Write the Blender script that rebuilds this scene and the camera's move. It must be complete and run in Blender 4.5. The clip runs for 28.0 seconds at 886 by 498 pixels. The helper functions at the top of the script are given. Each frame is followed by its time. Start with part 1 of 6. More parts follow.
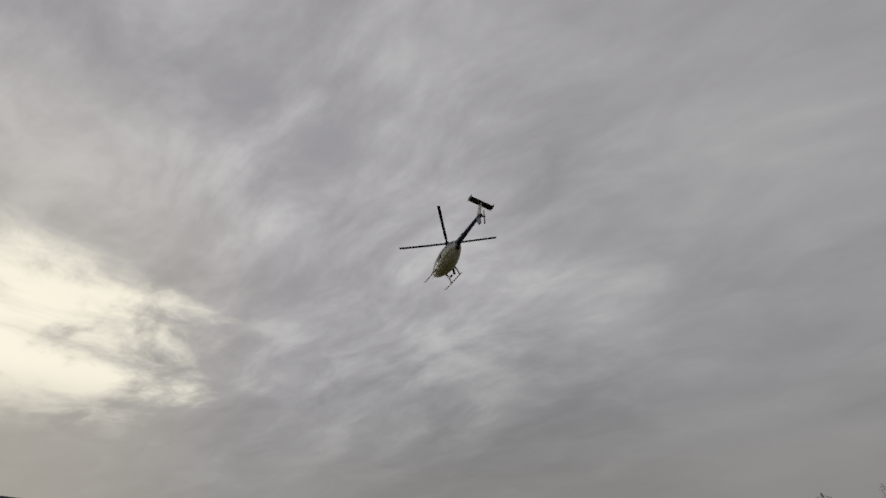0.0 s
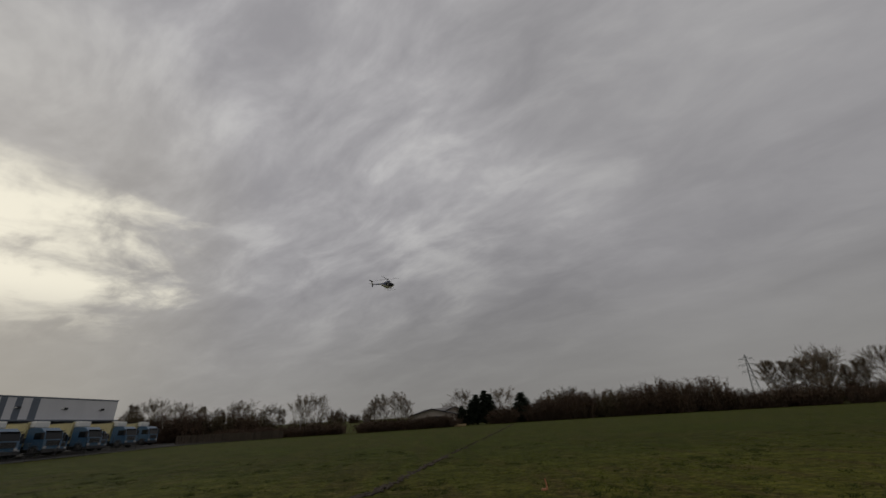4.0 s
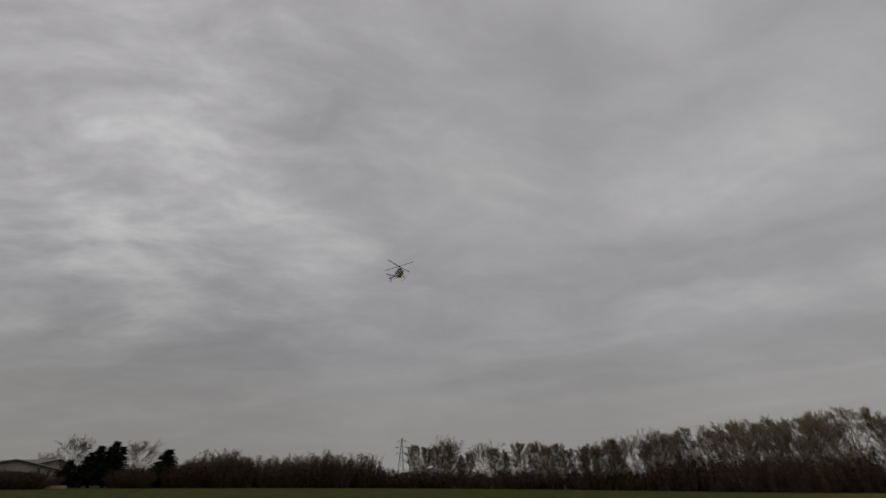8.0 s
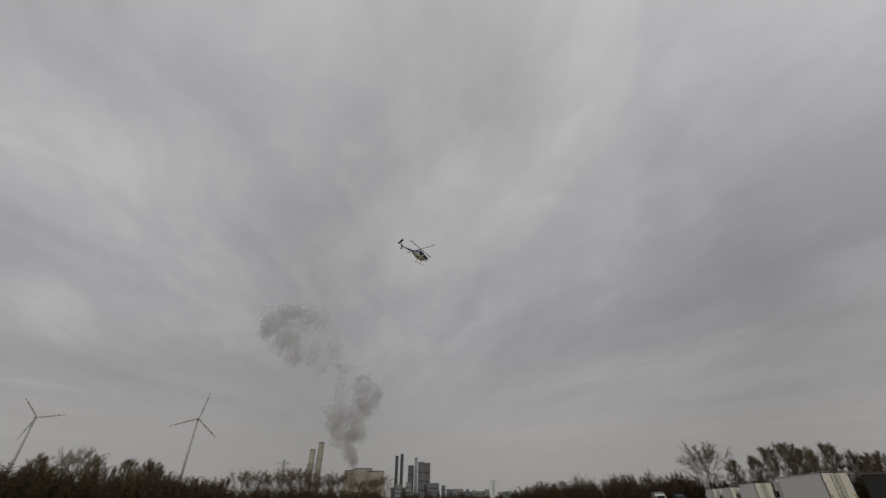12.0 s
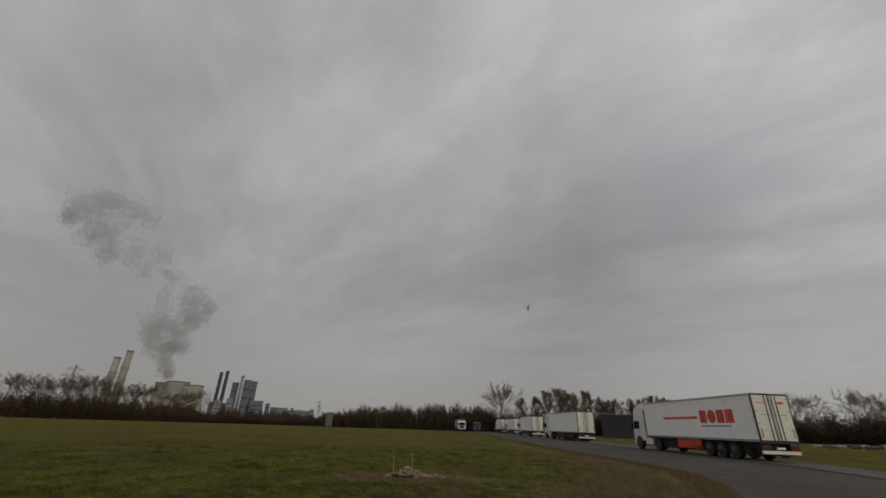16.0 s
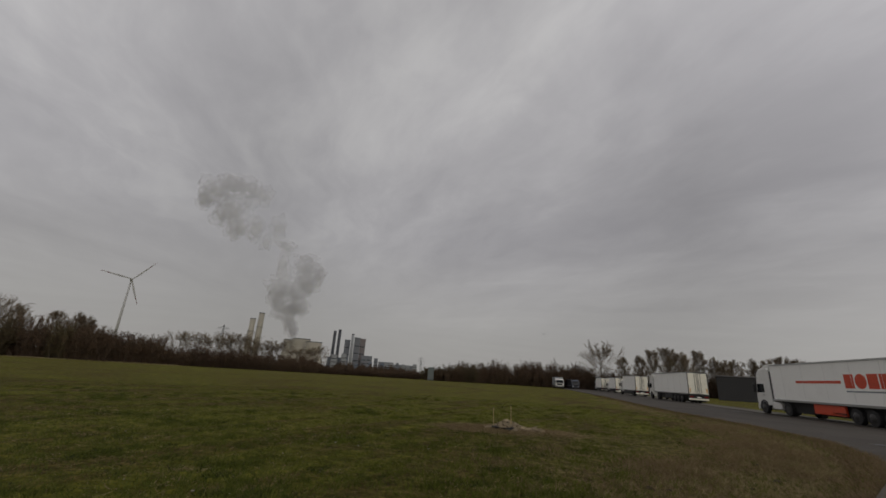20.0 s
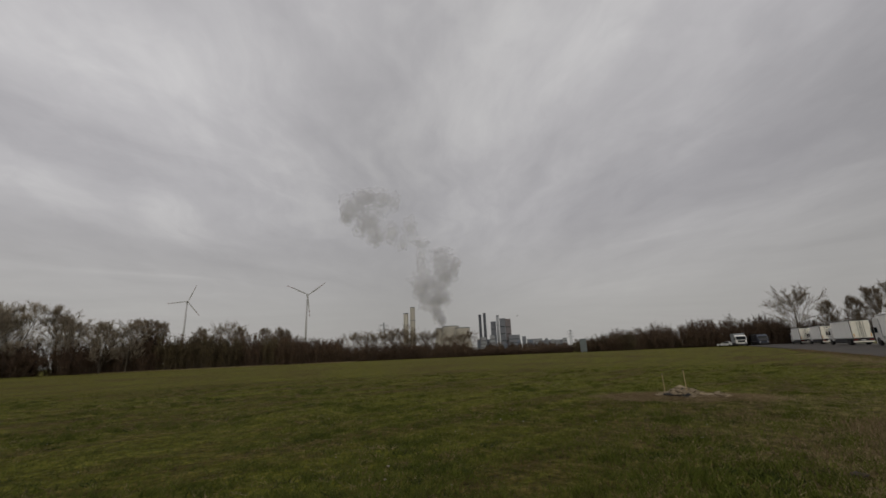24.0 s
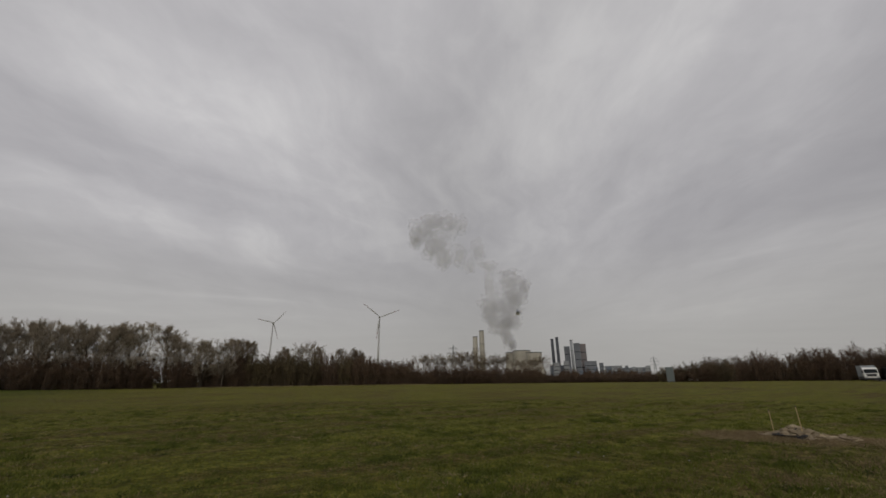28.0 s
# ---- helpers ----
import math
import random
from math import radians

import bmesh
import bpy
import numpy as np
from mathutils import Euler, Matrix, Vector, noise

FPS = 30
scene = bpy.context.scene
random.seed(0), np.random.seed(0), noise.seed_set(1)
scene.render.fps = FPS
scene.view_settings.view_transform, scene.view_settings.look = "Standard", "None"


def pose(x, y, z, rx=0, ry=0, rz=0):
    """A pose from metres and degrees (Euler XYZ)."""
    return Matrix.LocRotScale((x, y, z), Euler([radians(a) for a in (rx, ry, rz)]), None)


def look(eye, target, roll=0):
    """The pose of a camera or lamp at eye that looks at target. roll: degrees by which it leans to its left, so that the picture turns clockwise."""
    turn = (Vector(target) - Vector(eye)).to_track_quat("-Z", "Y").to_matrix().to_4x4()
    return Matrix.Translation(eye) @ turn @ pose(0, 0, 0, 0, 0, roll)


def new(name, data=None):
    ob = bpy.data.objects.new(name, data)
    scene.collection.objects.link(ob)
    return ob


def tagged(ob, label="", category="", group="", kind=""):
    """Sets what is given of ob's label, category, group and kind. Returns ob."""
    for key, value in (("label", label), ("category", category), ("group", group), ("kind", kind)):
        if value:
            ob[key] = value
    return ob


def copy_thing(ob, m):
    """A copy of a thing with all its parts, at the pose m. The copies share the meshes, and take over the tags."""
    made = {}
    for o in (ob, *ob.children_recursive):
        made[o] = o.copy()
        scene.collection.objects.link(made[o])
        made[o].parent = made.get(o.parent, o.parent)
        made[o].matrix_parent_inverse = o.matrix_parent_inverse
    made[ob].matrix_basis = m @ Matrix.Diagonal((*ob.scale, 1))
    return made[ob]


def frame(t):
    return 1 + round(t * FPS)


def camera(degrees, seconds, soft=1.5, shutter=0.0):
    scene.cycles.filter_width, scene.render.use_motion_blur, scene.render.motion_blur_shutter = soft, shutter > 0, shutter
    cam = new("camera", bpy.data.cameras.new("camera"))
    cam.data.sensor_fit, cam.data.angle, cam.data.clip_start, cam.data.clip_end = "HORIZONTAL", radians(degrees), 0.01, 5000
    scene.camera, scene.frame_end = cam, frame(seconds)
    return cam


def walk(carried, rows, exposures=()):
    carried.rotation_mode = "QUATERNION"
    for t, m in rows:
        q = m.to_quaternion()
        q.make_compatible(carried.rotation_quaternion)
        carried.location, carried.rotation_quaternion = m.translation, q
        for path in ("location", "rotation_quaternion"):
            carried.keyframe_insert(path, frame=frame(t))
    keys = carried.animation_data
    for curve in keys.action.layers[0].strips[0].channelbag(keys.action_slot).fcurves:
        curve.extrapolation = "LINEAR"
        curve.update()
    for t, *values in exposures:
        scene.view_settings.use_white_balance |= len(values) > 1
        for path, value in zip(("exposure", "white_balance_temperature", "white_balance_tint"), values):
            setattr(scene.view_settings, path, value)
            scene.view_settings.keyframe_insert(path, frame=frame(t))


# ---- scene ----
cam = camera(95.83, 28.0, soft=1.6)
EYE = (0.0, 0.0, 1.5)


def aim(az, el, lean):
    """Camera pose from compass bearing (0 north = +y), elevation and lean to the right, in degrees."""
    a, e = radians(az), radians(el)
    way = Vector((math.sin(a) * math.cos(e), math.cos(a) * math.cos(e), math.sin(e)))
    return look(EYE, Vector(EYE) + way * 10, -lean)


PATH = [
    (0, 0.36, 38.75, 0.25), (0.5, -11.33, 36.58, 3.58), (1, -15.35, 32.36, 4.96), (1.3, -15.21, 30.39, 4.84), (1.5, -15.09, 29.43, 4.30),
    (2, -12.89, 27.51, 3.33), (2.5, -8.84, 26.66, 3.76), (3, -4.02, 25.52, 2.78), (3.5, 0.10, 24.33, 2.68), (4, 4.09, 24.19, 3.63),
    (4.5, 10.81, 24.72, 5.09), (6.5, 26.45, 27.55, 2.06), (7, 30.27, 27.56, 1.37), (7.5, 36.63, 28.92, 0.98), (8, 44.83, 30.88, 0.45),
    (8.5, 56.02, 30.65, 1.87), (9, 66.67, 31.26, 3.14), (9.5, 78.27, 33.10, 4.39), (10, 92.35, 34.80, 4.29), (10.5, 106.36, 33.50, 3.83),
    (11, 118.05, 32.57, 1.51), (11.5, 131.25, 33.15, 1.59), (12, 144.33, 32.37, 0.46), (12.5, 153.27, 30.44, -1.04), (13, 167.05, 26.20, -0.50),
    (13.5, 169.96, 27.38, -1.96), (15.5, 166.34, 25.45, -3.67), (16, 165.60, 23.82, -2.09), (16.5, 165.67, 22.06, -0.57), (17, 164.71, 20.92, -0.33),
    (17.5, 163.52, 20.11, -0.66), (18, 162.91, 20.53, -0.90), (18.5, 161.24, 19.68, -1.54), (19, 159.52, 19.17, -1.62), (19.5, 155.47, 18.39, -3.33),
    (20, 152.35, 17.64, -3.60), (20.5, 149.60, 16.68, -3.60), (21, 147.70, 16.51, -2.75), (21.5, 147.08, 15.70, -0.46), (22, 144.83, 15.81, 0.92),
    (22.5, 140.57, 14.49, 1.95), (24.5, 132.23, 15.01, 1.59), (25, 131.07, 15.16, 0.53), (25.5, 130.16, 14.60, 0.69), (26, 128.62, 14.81, 1.51),
    (26.5, 127.66, 14.87, 0.58), (27, 125.95, 15.11, 0.08), (27.5, 124.52, 15.44, 1.40), (28, 123.50, 18.04, 0.66),
]
walk(cam, [(t, aim(a, e, r)) for t, a, e, r in PATH], [(0, -0.38), (1, -0.62), (2, -0.74), (3, -0.58), (4, -0.48), (5.5, -0.44), (7, -0.36), (8, -0.36), (9, -0.26), (10, -0.30), (12, -0.22), (17, -0.22), (20, -0.16), (22, 0.0), (28, 0.06)])

# ---- world and light ----
SUN_AZ, SUN_EL = -53.0, 20.0


class Nodes:
    """Short-hand for building a node tree."""

    def __init__(self, tree):
        self.tree = tree
        tree.nodes.clear()

    def add(self, kind, inputs=None, **props):
        n = self.tree.nodes.new(kind)
        if "operation" in props:
            n.operation = props["operation"]
        if "use_clamp" in props:
            n.use_clamp = props["use_clamp"]
        if "data_type" in props:
            n.data_type, n.blend_type = props["data_type"], props["blend_type"]
        if "interpolation_type" in props:
            n.interpolation_type = props["interpolation_type"]
        if "feature" in props:
            n.feature = props["feature"]
        if "sky_type" in props:
            n.sky_type, n.sun_disc, n.dust_density = props["sky_type"], False, props["dust_density"]
            n.sun_elevation, n.sun_rotation = props["sun_elevation"], props["sun_rotation"]
        for k, v in (inputs or {}).items():
            if hasattr(v, "is_output"):
                self.tree.links.new(v, n.inputs[k])
            else:
                n.inputs[k].default_value = v
        return n

    def math(self, op, a, b=0.0, c=0.0, clamp=False):
        return self.add("ShaderNodeMath", {0: a, 1: b, 2: c}, operation=op, use_clamp=clamp).outputs[0]

    def noise(self, vec, scale, detail=4.0, rough=0.5, dist=0.0):
        return self.add("ShaderNodeTexNoise", {"Vector": vec, "Scale": scale, "Detail": detail, "Roughness": rough, "Distortion": dist}).outputs["Fac"]

    def ramp(self, fac, stops, mode="LINEAR"):
        r = self.add("ShaderNodeValToRGB", {"Fac": fac})
        r.color_ramp.interpolation = mode
        els = r.color_ramp.elements
        while len(els) < len(stops):
            els.new(0.5)
        for e, (p, c) in zip(els, stops):
            e.position = p
            e.color = (*c, 1) if len(c) == 3 else c
        return r.outputs["Color"]

    def mix(self, fac, a, b, blend="MIX"):
        m = self.add("ShaderNodeMix", data_type="RGBA", blend_type=blend)
        for sock, v in ((m.inputs[0], fac), (m.inputs[6], a), (m.inputs[7], b)):
            if hasattr(v, "is_output"):
                self.tree.links.new(v, sock)
            elif isinstance(v, (int, float)):
                sock.default_value = v
            else:
                sock.default_value = (*v, 1)
        return m.outputs[2]

    def smooth(self, x, lo, hi, a=0.0, b=1.0):
        return self.add("ShaderNodeMapRange", {0: x, 1: lo, 2: hi, 3: a, 4: b}, interpolation_type="SMOOTHSTEP").outputs[0]


def build_world():
    w = bpy.data.worlds.new("overcast_sky")
    scene.world = w
    scene.cycles.transparent_max_bounces = 40
    w.use_nodes = True
    n = Nodes(w.node_tree)
    sky = n.add("ShaderNodeTexSky", sky_type="NISHITA", sun_disc=False, sun_elevation=radians(SUN_EL), sun_rotation=radians(SUN_AZ), dust_density=3.0)
    way = n.add("ShaderNodeTexCoord").outputs["Generated"]
    # the cloud deck is a level sheet: each way up meets it at way.xy / way.z
    s = n.add("ShaderNodeSeparateXYZ", {0: way})
    up = n.math("ADD", n.math("MAXIMUM", s.outputs[2], 0.0), 0.085)
    px, py = n.math("DIVIDE", s.outputs[0], up), n.math("DIVIDE", s.outputs[1], up)
    deck = n.add("ShaderNodeCombineXYZ", {0: px, 1: py}).outputs[0]
    # rolls of cloud fan out from a far point of the deck in the south-east, bent by a slow drift
    drift = n.add("ShaderNodeTexNoise", {"Vector": deck, "Scale": 0.7, "Detail": 4.0}).outputs["Color"]
    bent = n.add("ShaderNodeVectorMath", {0: deck, 1: n.add("ShaderNodeVectorMath", {0: drift, "Scale": 1.1}, operation="SCALE").outputs[0]}, operation="ADD").outputs[0]
    fa, fr = radians(FAN_AZ), FAN_REACH
    rel = n.add("ShaderNodeVectorMath", {0: bent, 1: (fr * math.sin(fa), fr * math.cos(fa), 0)}, operation="SUBTRACT").outputs[0]
    reach = n.add("ShaderNodeVectorMath", {0: rel}, operation="LENGTH").outputs["Value"]
    ray = n.add("ShaderNodeSeparateXYZ", {0: n.add("ShaderNodeVectorMath", {0: rel}, operation="NORMALIZE").outputs[0]})
    k = fr
    fan = n.add("ShaderNodeCombineXYZ", {0: n.math("MULTIPLY", ray.outputs[0], k), 1: n.math("MULTIPLY", ray.outputs[1], k), 2: n.math("MULTIPLY", reach, 0.16)}).outputs[0]
    rolls = n.noise(fan, 0.95, 3, 0.45, 0.2)
    fan_fine = n.add("ShaderNodeCombineXYZ", {0: n.math("MULTIPLY", ray.outputs[0], k), 1: n.math("MULTIPLY", ray.outputs[1], k), 2: n.math("MULTIPLY", reach, 0.8)}).outputs[0]
    fine = n.noise(fan_fine, 2.6, 6, 0.58, 0.3)
    # puffs hang below the deck, so that they look rounder low in the sky
    up2 = n.math("ADD", n.math("MAXIMUM", s.outputs[2], 0.0), 0.32)
    hung = n.add("ShaderNodeCombineXYZ", {0: n.math("DIVIDE", s.outputs[0], up2), 1: n.math("DIVIDE", s.outputs[1], up2)}).outputs[0]
    hung = n.add("ShaderNodeVectorMath", {0: hung, 1: n.add("ShaderNodeVectorMath", {0: drift, "Scale": 0.25}, operation="SCALE").outputs[0]}, operation="ADD").outputs[0]
    puff_co = n.add("ShaderNodeMapping", {"Vector": hung, "Rotation": (0, 0, radians(FAN_AZ - 90))}).outputs[0]
    puff_co = n.add("ShaderNodeMapping", {"Vector": puff_co, "Scale": (0.55, 1.0, 1.0), "Location": (2.3, 5.1, 0)}).outputs[0]
    cells = n.noise(puff_co, 6.0, 5.0, 0.58, 0.25)
    big = n.noise(deck, 0.6, 2, 0.5)
    sx, sy, sz = (math.sin(radians(SUN_AZ)) * math.cos(radians(SUN_EL)), math.cos(radians(SUN_AZ)) * math.cos(radians(SUN_EL)), math.sin(radians(SUN_EL)))
    near_sun = n.add("ShaderNodeVectorMath", {0: way, 1: (sx, sy, sz)}, operation="DOT_PRODUCT").outputs["Value"]
    # thickness of the deck: rolls everywhere, broken cells towards the sun
    rolled = n.math("MULTIPLY", n.smooth(near_sun, 0.35, 0.85, 1.0, 0.25), n.smooth(reach, 0.6, 4.0, 0.25, 1.0))
    streaks = n.math("ADD", n.math("MULTIPLY", n.math("SUBTRACT", rolls, 0.5), 0.62), n.math("MULTIPLY", n.math("SUBTRACT", fine, 0.5), 0.26))
    dens = n.math("ADD", 0.69, n.math("MULTIPLY", streaks, rolled))
    dens = n.math("ADD", dens, n.math("MULTIPLY", n.math("SUBTRACT", big, 0.5), 0.40))
    cell_part = n.math("MULTIPLY", n.math("SUBTRACT", cells, 0.5), n.smooth(near_sun, 0.0, 0.75, 0.30, 1.15))
    dens = n.math("ADD", dens, cell_part)
    # far off, low in the sky, the deck's texture melts together
    dens = n.math("ADD", 0.75, n.math("MULTIPLY", n.math("SUBTRACT", dens, 0.75), n.smooth(s.outputs[2], 0.02, 0.42, 0.30, 1.0)))
    cloud = n.ramp(n.smooth(dens, 0.44, 1.06), [(0.0, (0.250, 0.244, 0.256)), (0.5, (0.335, 0.328, 0.337)), (1.0, (0.455, 0.448, 0.446))])
    # warm thin layer towards the horizon
    low = n.smooth(s.outputs[2], 0.0, 0.36, 1.0, 0.0)
    cloud = n.mix(n.math("MULTIPLY", low, 0.65), cloud, (0.335, 0.326, 0.303))
    # the deck passes more light on the sun's side, most of it high up
    side = n.math("MULTIPLY", n.smooth(near_sun, -0.85, 0.60), n.smooth(s.outputs[2], 0.05, 0.60, 0.20, 1.0))
    cloud = n.add("ShaderNodeVectorMath", {0: cloud, "Scale": n.math("ADD", 1.0, n.math("MULTIPLY", side, 0.60))}, operation="SCALE").outputs[0]
    # broad lighter and darker parts of the deck
    for az, el, lo, gain in ((82.0, 47.0, 0.72, 0.24), (215.0, 9.0, 0.84, 0.22), (-24.0, 34.0, 0.80, 0.06), (96.0, 12.0, 0.84, 0.16), (10.0, 4.0, 0.88, -0.16), (155.0, 24.0, 0.86, 0.22), (46.0, 48.0, 0.88, -0.20), (194.0, 22.0, 0.965, -0.07), (209.0, 24.0, 0.965, -0.07), (205.0, 46.0, 0.86, 0.22)):
        c = (math.sin(radians(az)) * math.cos(radians(el)), math.cos(radians(az)) * math.cos(radians(el)), math.sin(radians(el)))
        lobe = n.smooth(n.add("ShaderNodeVectorMath", {0: way, 1: c}, operation="DOT_PRODUCT").outputs["Value"], lo, 1.0)
        cloud = n.add("ShaderNodeVectorMath", {0: cloud, "Scale": n.math("ADD", 1.0, n.math("MULTIPLY", lobe, gain))}, operation="SCALE").outputs[0]
    # thin deck where the sun stands behind it
    ragged = n.math("ADD", near_sun, n.math("MULTIPLY", n.math("SUBTRACT", n.noise(bent, 2.0, 5, 0.6, 0.2), 0.5), 0.16))
    ragged = n.math("SUBTRACT", ragged, n.smooth(s.outputs[2], 0.40, 0.58, 0.0, 0.075))
    glow = n.smooth(ragged, 0.932, 0.99)
    hole = n.smooth(n.math("ADD", n.math("MULTIPLY", n.noise(puff_co, 3.2, 6, 0.62, 0.2), 0.60), n.math("MULTIPLY", cells, 0.50)), 0.43, 0.61, 0.12, 1.0)
    veil = n.smooth(s.outputs[2], 0.16, 0.29)
    cloud = n.mix(n.math("MULTIPLY", n.smooth(near_sun, 0.86, 0.98), 0.25), cloud, (0.66, 0.62, 0.50))
    cloud = n.mix(n.math("MULTIPLY", n.math("MULTIPLY", glow, n.math("MULTIPLY", hole, veil)), 0.95), cloud, (1.22, 1.16, 0.97))
    below = n.smooth(s.outputs[2], -0.06, 0.0, 1.0, 0.0)
    cloud = n.mix(below, cloud, (0.05, 0.055, 0.03))
    bg_a = n.add("ShaderNodeBackground", {"Color": sky.outputs[0], "Strength": 0.05})
    bg_b = n.add("ShaderNodeBackground", {"Color": cloud, "Strength": SKY_GAIN})
    m = n.add("ShaderNodeMixShader", {0: 0.97, 1: bg_a.outputs[0], 2: bg_b.outputs[0]})
    n.add("ShaderNodeOutputWorld", {"Surface": m.outputs[0]})


FAN_AZ, FAN_REACH = 126.0, 5.5
SKY_GAIN = 1.0
build_world()
sun_data = bpy.data.lights.new("sun", "SUN")
sun_data.energy, sun_data.angle, sun_data.color = 0.5, radians(30), (1.0, 0.95, 0.86)
sun = new("sun", sun_data)
sun.matrix_world = look((0, 0, 50), (0 - math.sin(radians(SUN_AZ)) * 50 * math.cos(radians(SUN_EL)), -math.cos(radians(SUN_AZ)) * 50 * math.cos(radians(SUN_EL)), 50 - 50 * math.sin(radians(SUN_EL))))


# ---- materials ----
def mat(name, colour, rough=0.6, metal=0.0, vary=0.12, scale=8.0, bump=0.0, bump_scale=40.0, dirt=0.0, dirt_colour=(0.10, 0.085, 0.065), coat=0.0, space="Object"):
    """A painted or plain surface: broad stains and fine grain on the colour, a little relief."""
    m = bpy.data.materials.new(name)
    m.use_nodes = True
    n = Nodes(m.node_tree)
    co = n.add("ShaderNodeTexCoord").outputs["Object"] if space == "Object" else n.add("ShaderNodeNewGeometry").outputs["Position"]
    broad = n.noise(co, scale, 4, 0.6)
    grain = n.noise(co, scale * 9, 3, 0.6)
    each = n.add("ShaderNodeObjectInfo").outputs["Random"]
    f = n.math("ADD", n.math("MULTIPLY", broad, 0.65), n.math("MULTIPLY", grain, 0.35))
    f = n.math("ADD", f, n.math("MULTIPLY", n.math("SUBTRACT", each, 0.5), 0.25))
    lo, hi = [c * (1 - vary) for c in colour], [min(1, c * (1 + vary)) for c in colour]
    col = n.ramp(f, [(0.25, lo), (0.75, hi)])
    if dirt:
        col = n.mix(n.math("MULTIPLY", n.smooth(n.noise(co, scale * 2.3, 5, 0.65), 0.48, 0.75), dirt), col, dirt_colour)
    ins = {"Base Color": col, "Roughness": n.math("ADD", n.math("MULTIPLY", grain, 0.15), rough - 0.07), "Metallic": metal, "Coat Weight": coat}
    if bump:
        ins["Normal"] = n.add("ShaderNodeBump", {"Height": n.noise(co, bump_scale, 4, 0.6), "Strength": bump, "Distance": 0.02}).outputs[0]
    b = n.add("ShaderNodeBsdfPrincipled", ins)
    n.add("ShaderNodeOutputMaterial", {"Surface": b.outputs[0]})
    return m


def glass_mat(name, colour, rough=0.08):
    m = bpy.data.materials.new(name)
    m.use_nodes = True
    n = Nodes(m.node_tree)
    co = n.add("ShaderNodeTexCoord").outputs["Object"]
    b = n.add("ShaderNodeBsdfPrincipled", {"Base Color": n.ramp(n.noise(co, 3.0), [(0.3, [c * 0.8 for c in colour]), (0.7, colour)]), "Roughness": rough, "IOR": 1.5, "Specular IOR Level": 0.28})
    n.add("ShaderNodeOutputMaterial", {"Surface": b.outputs[0]})
    return m


def twig_mat(name, dark, light, tip=None):
    """Bark and twigs: dark to light by piece, with an even bark grain."""
    m = bpy.data.materials.new(name)
    m.use_nodes = True
    n = Nodes(m.node_tree)
    g = n.add("ShaderNodeNewGeometry")
    each = n.add("ShaderNodeObjectInfo").outputs["Random"]
    f = n.math("ADD", n.math("MULTIPLY", g.outputs["Random Per Island"], 0.6), n.math("MULTIPLY", each, 0.4))
    col = n.ramp(f, [(0.0, dark), (0.6, light), (1.0, tip or light)])
    col = n.mix(0.5, col, n.ramp(n.noise(g.outputs["Position"], 3.0, 4, 0.7), [(0.3, (0.4, 0.4, 0.4)), (0.7, (1, 1, 1))]), "MULTIPLY")
    b = n.add("ShaderNodeBsdfPrincipled", {"Base Color": col, "Roughness": 0.85, "Specular IOR Level": 0.2})
    n.add("ShaderNodeOutputMaterial", {"Surface": b.outputs[0]})
    return m


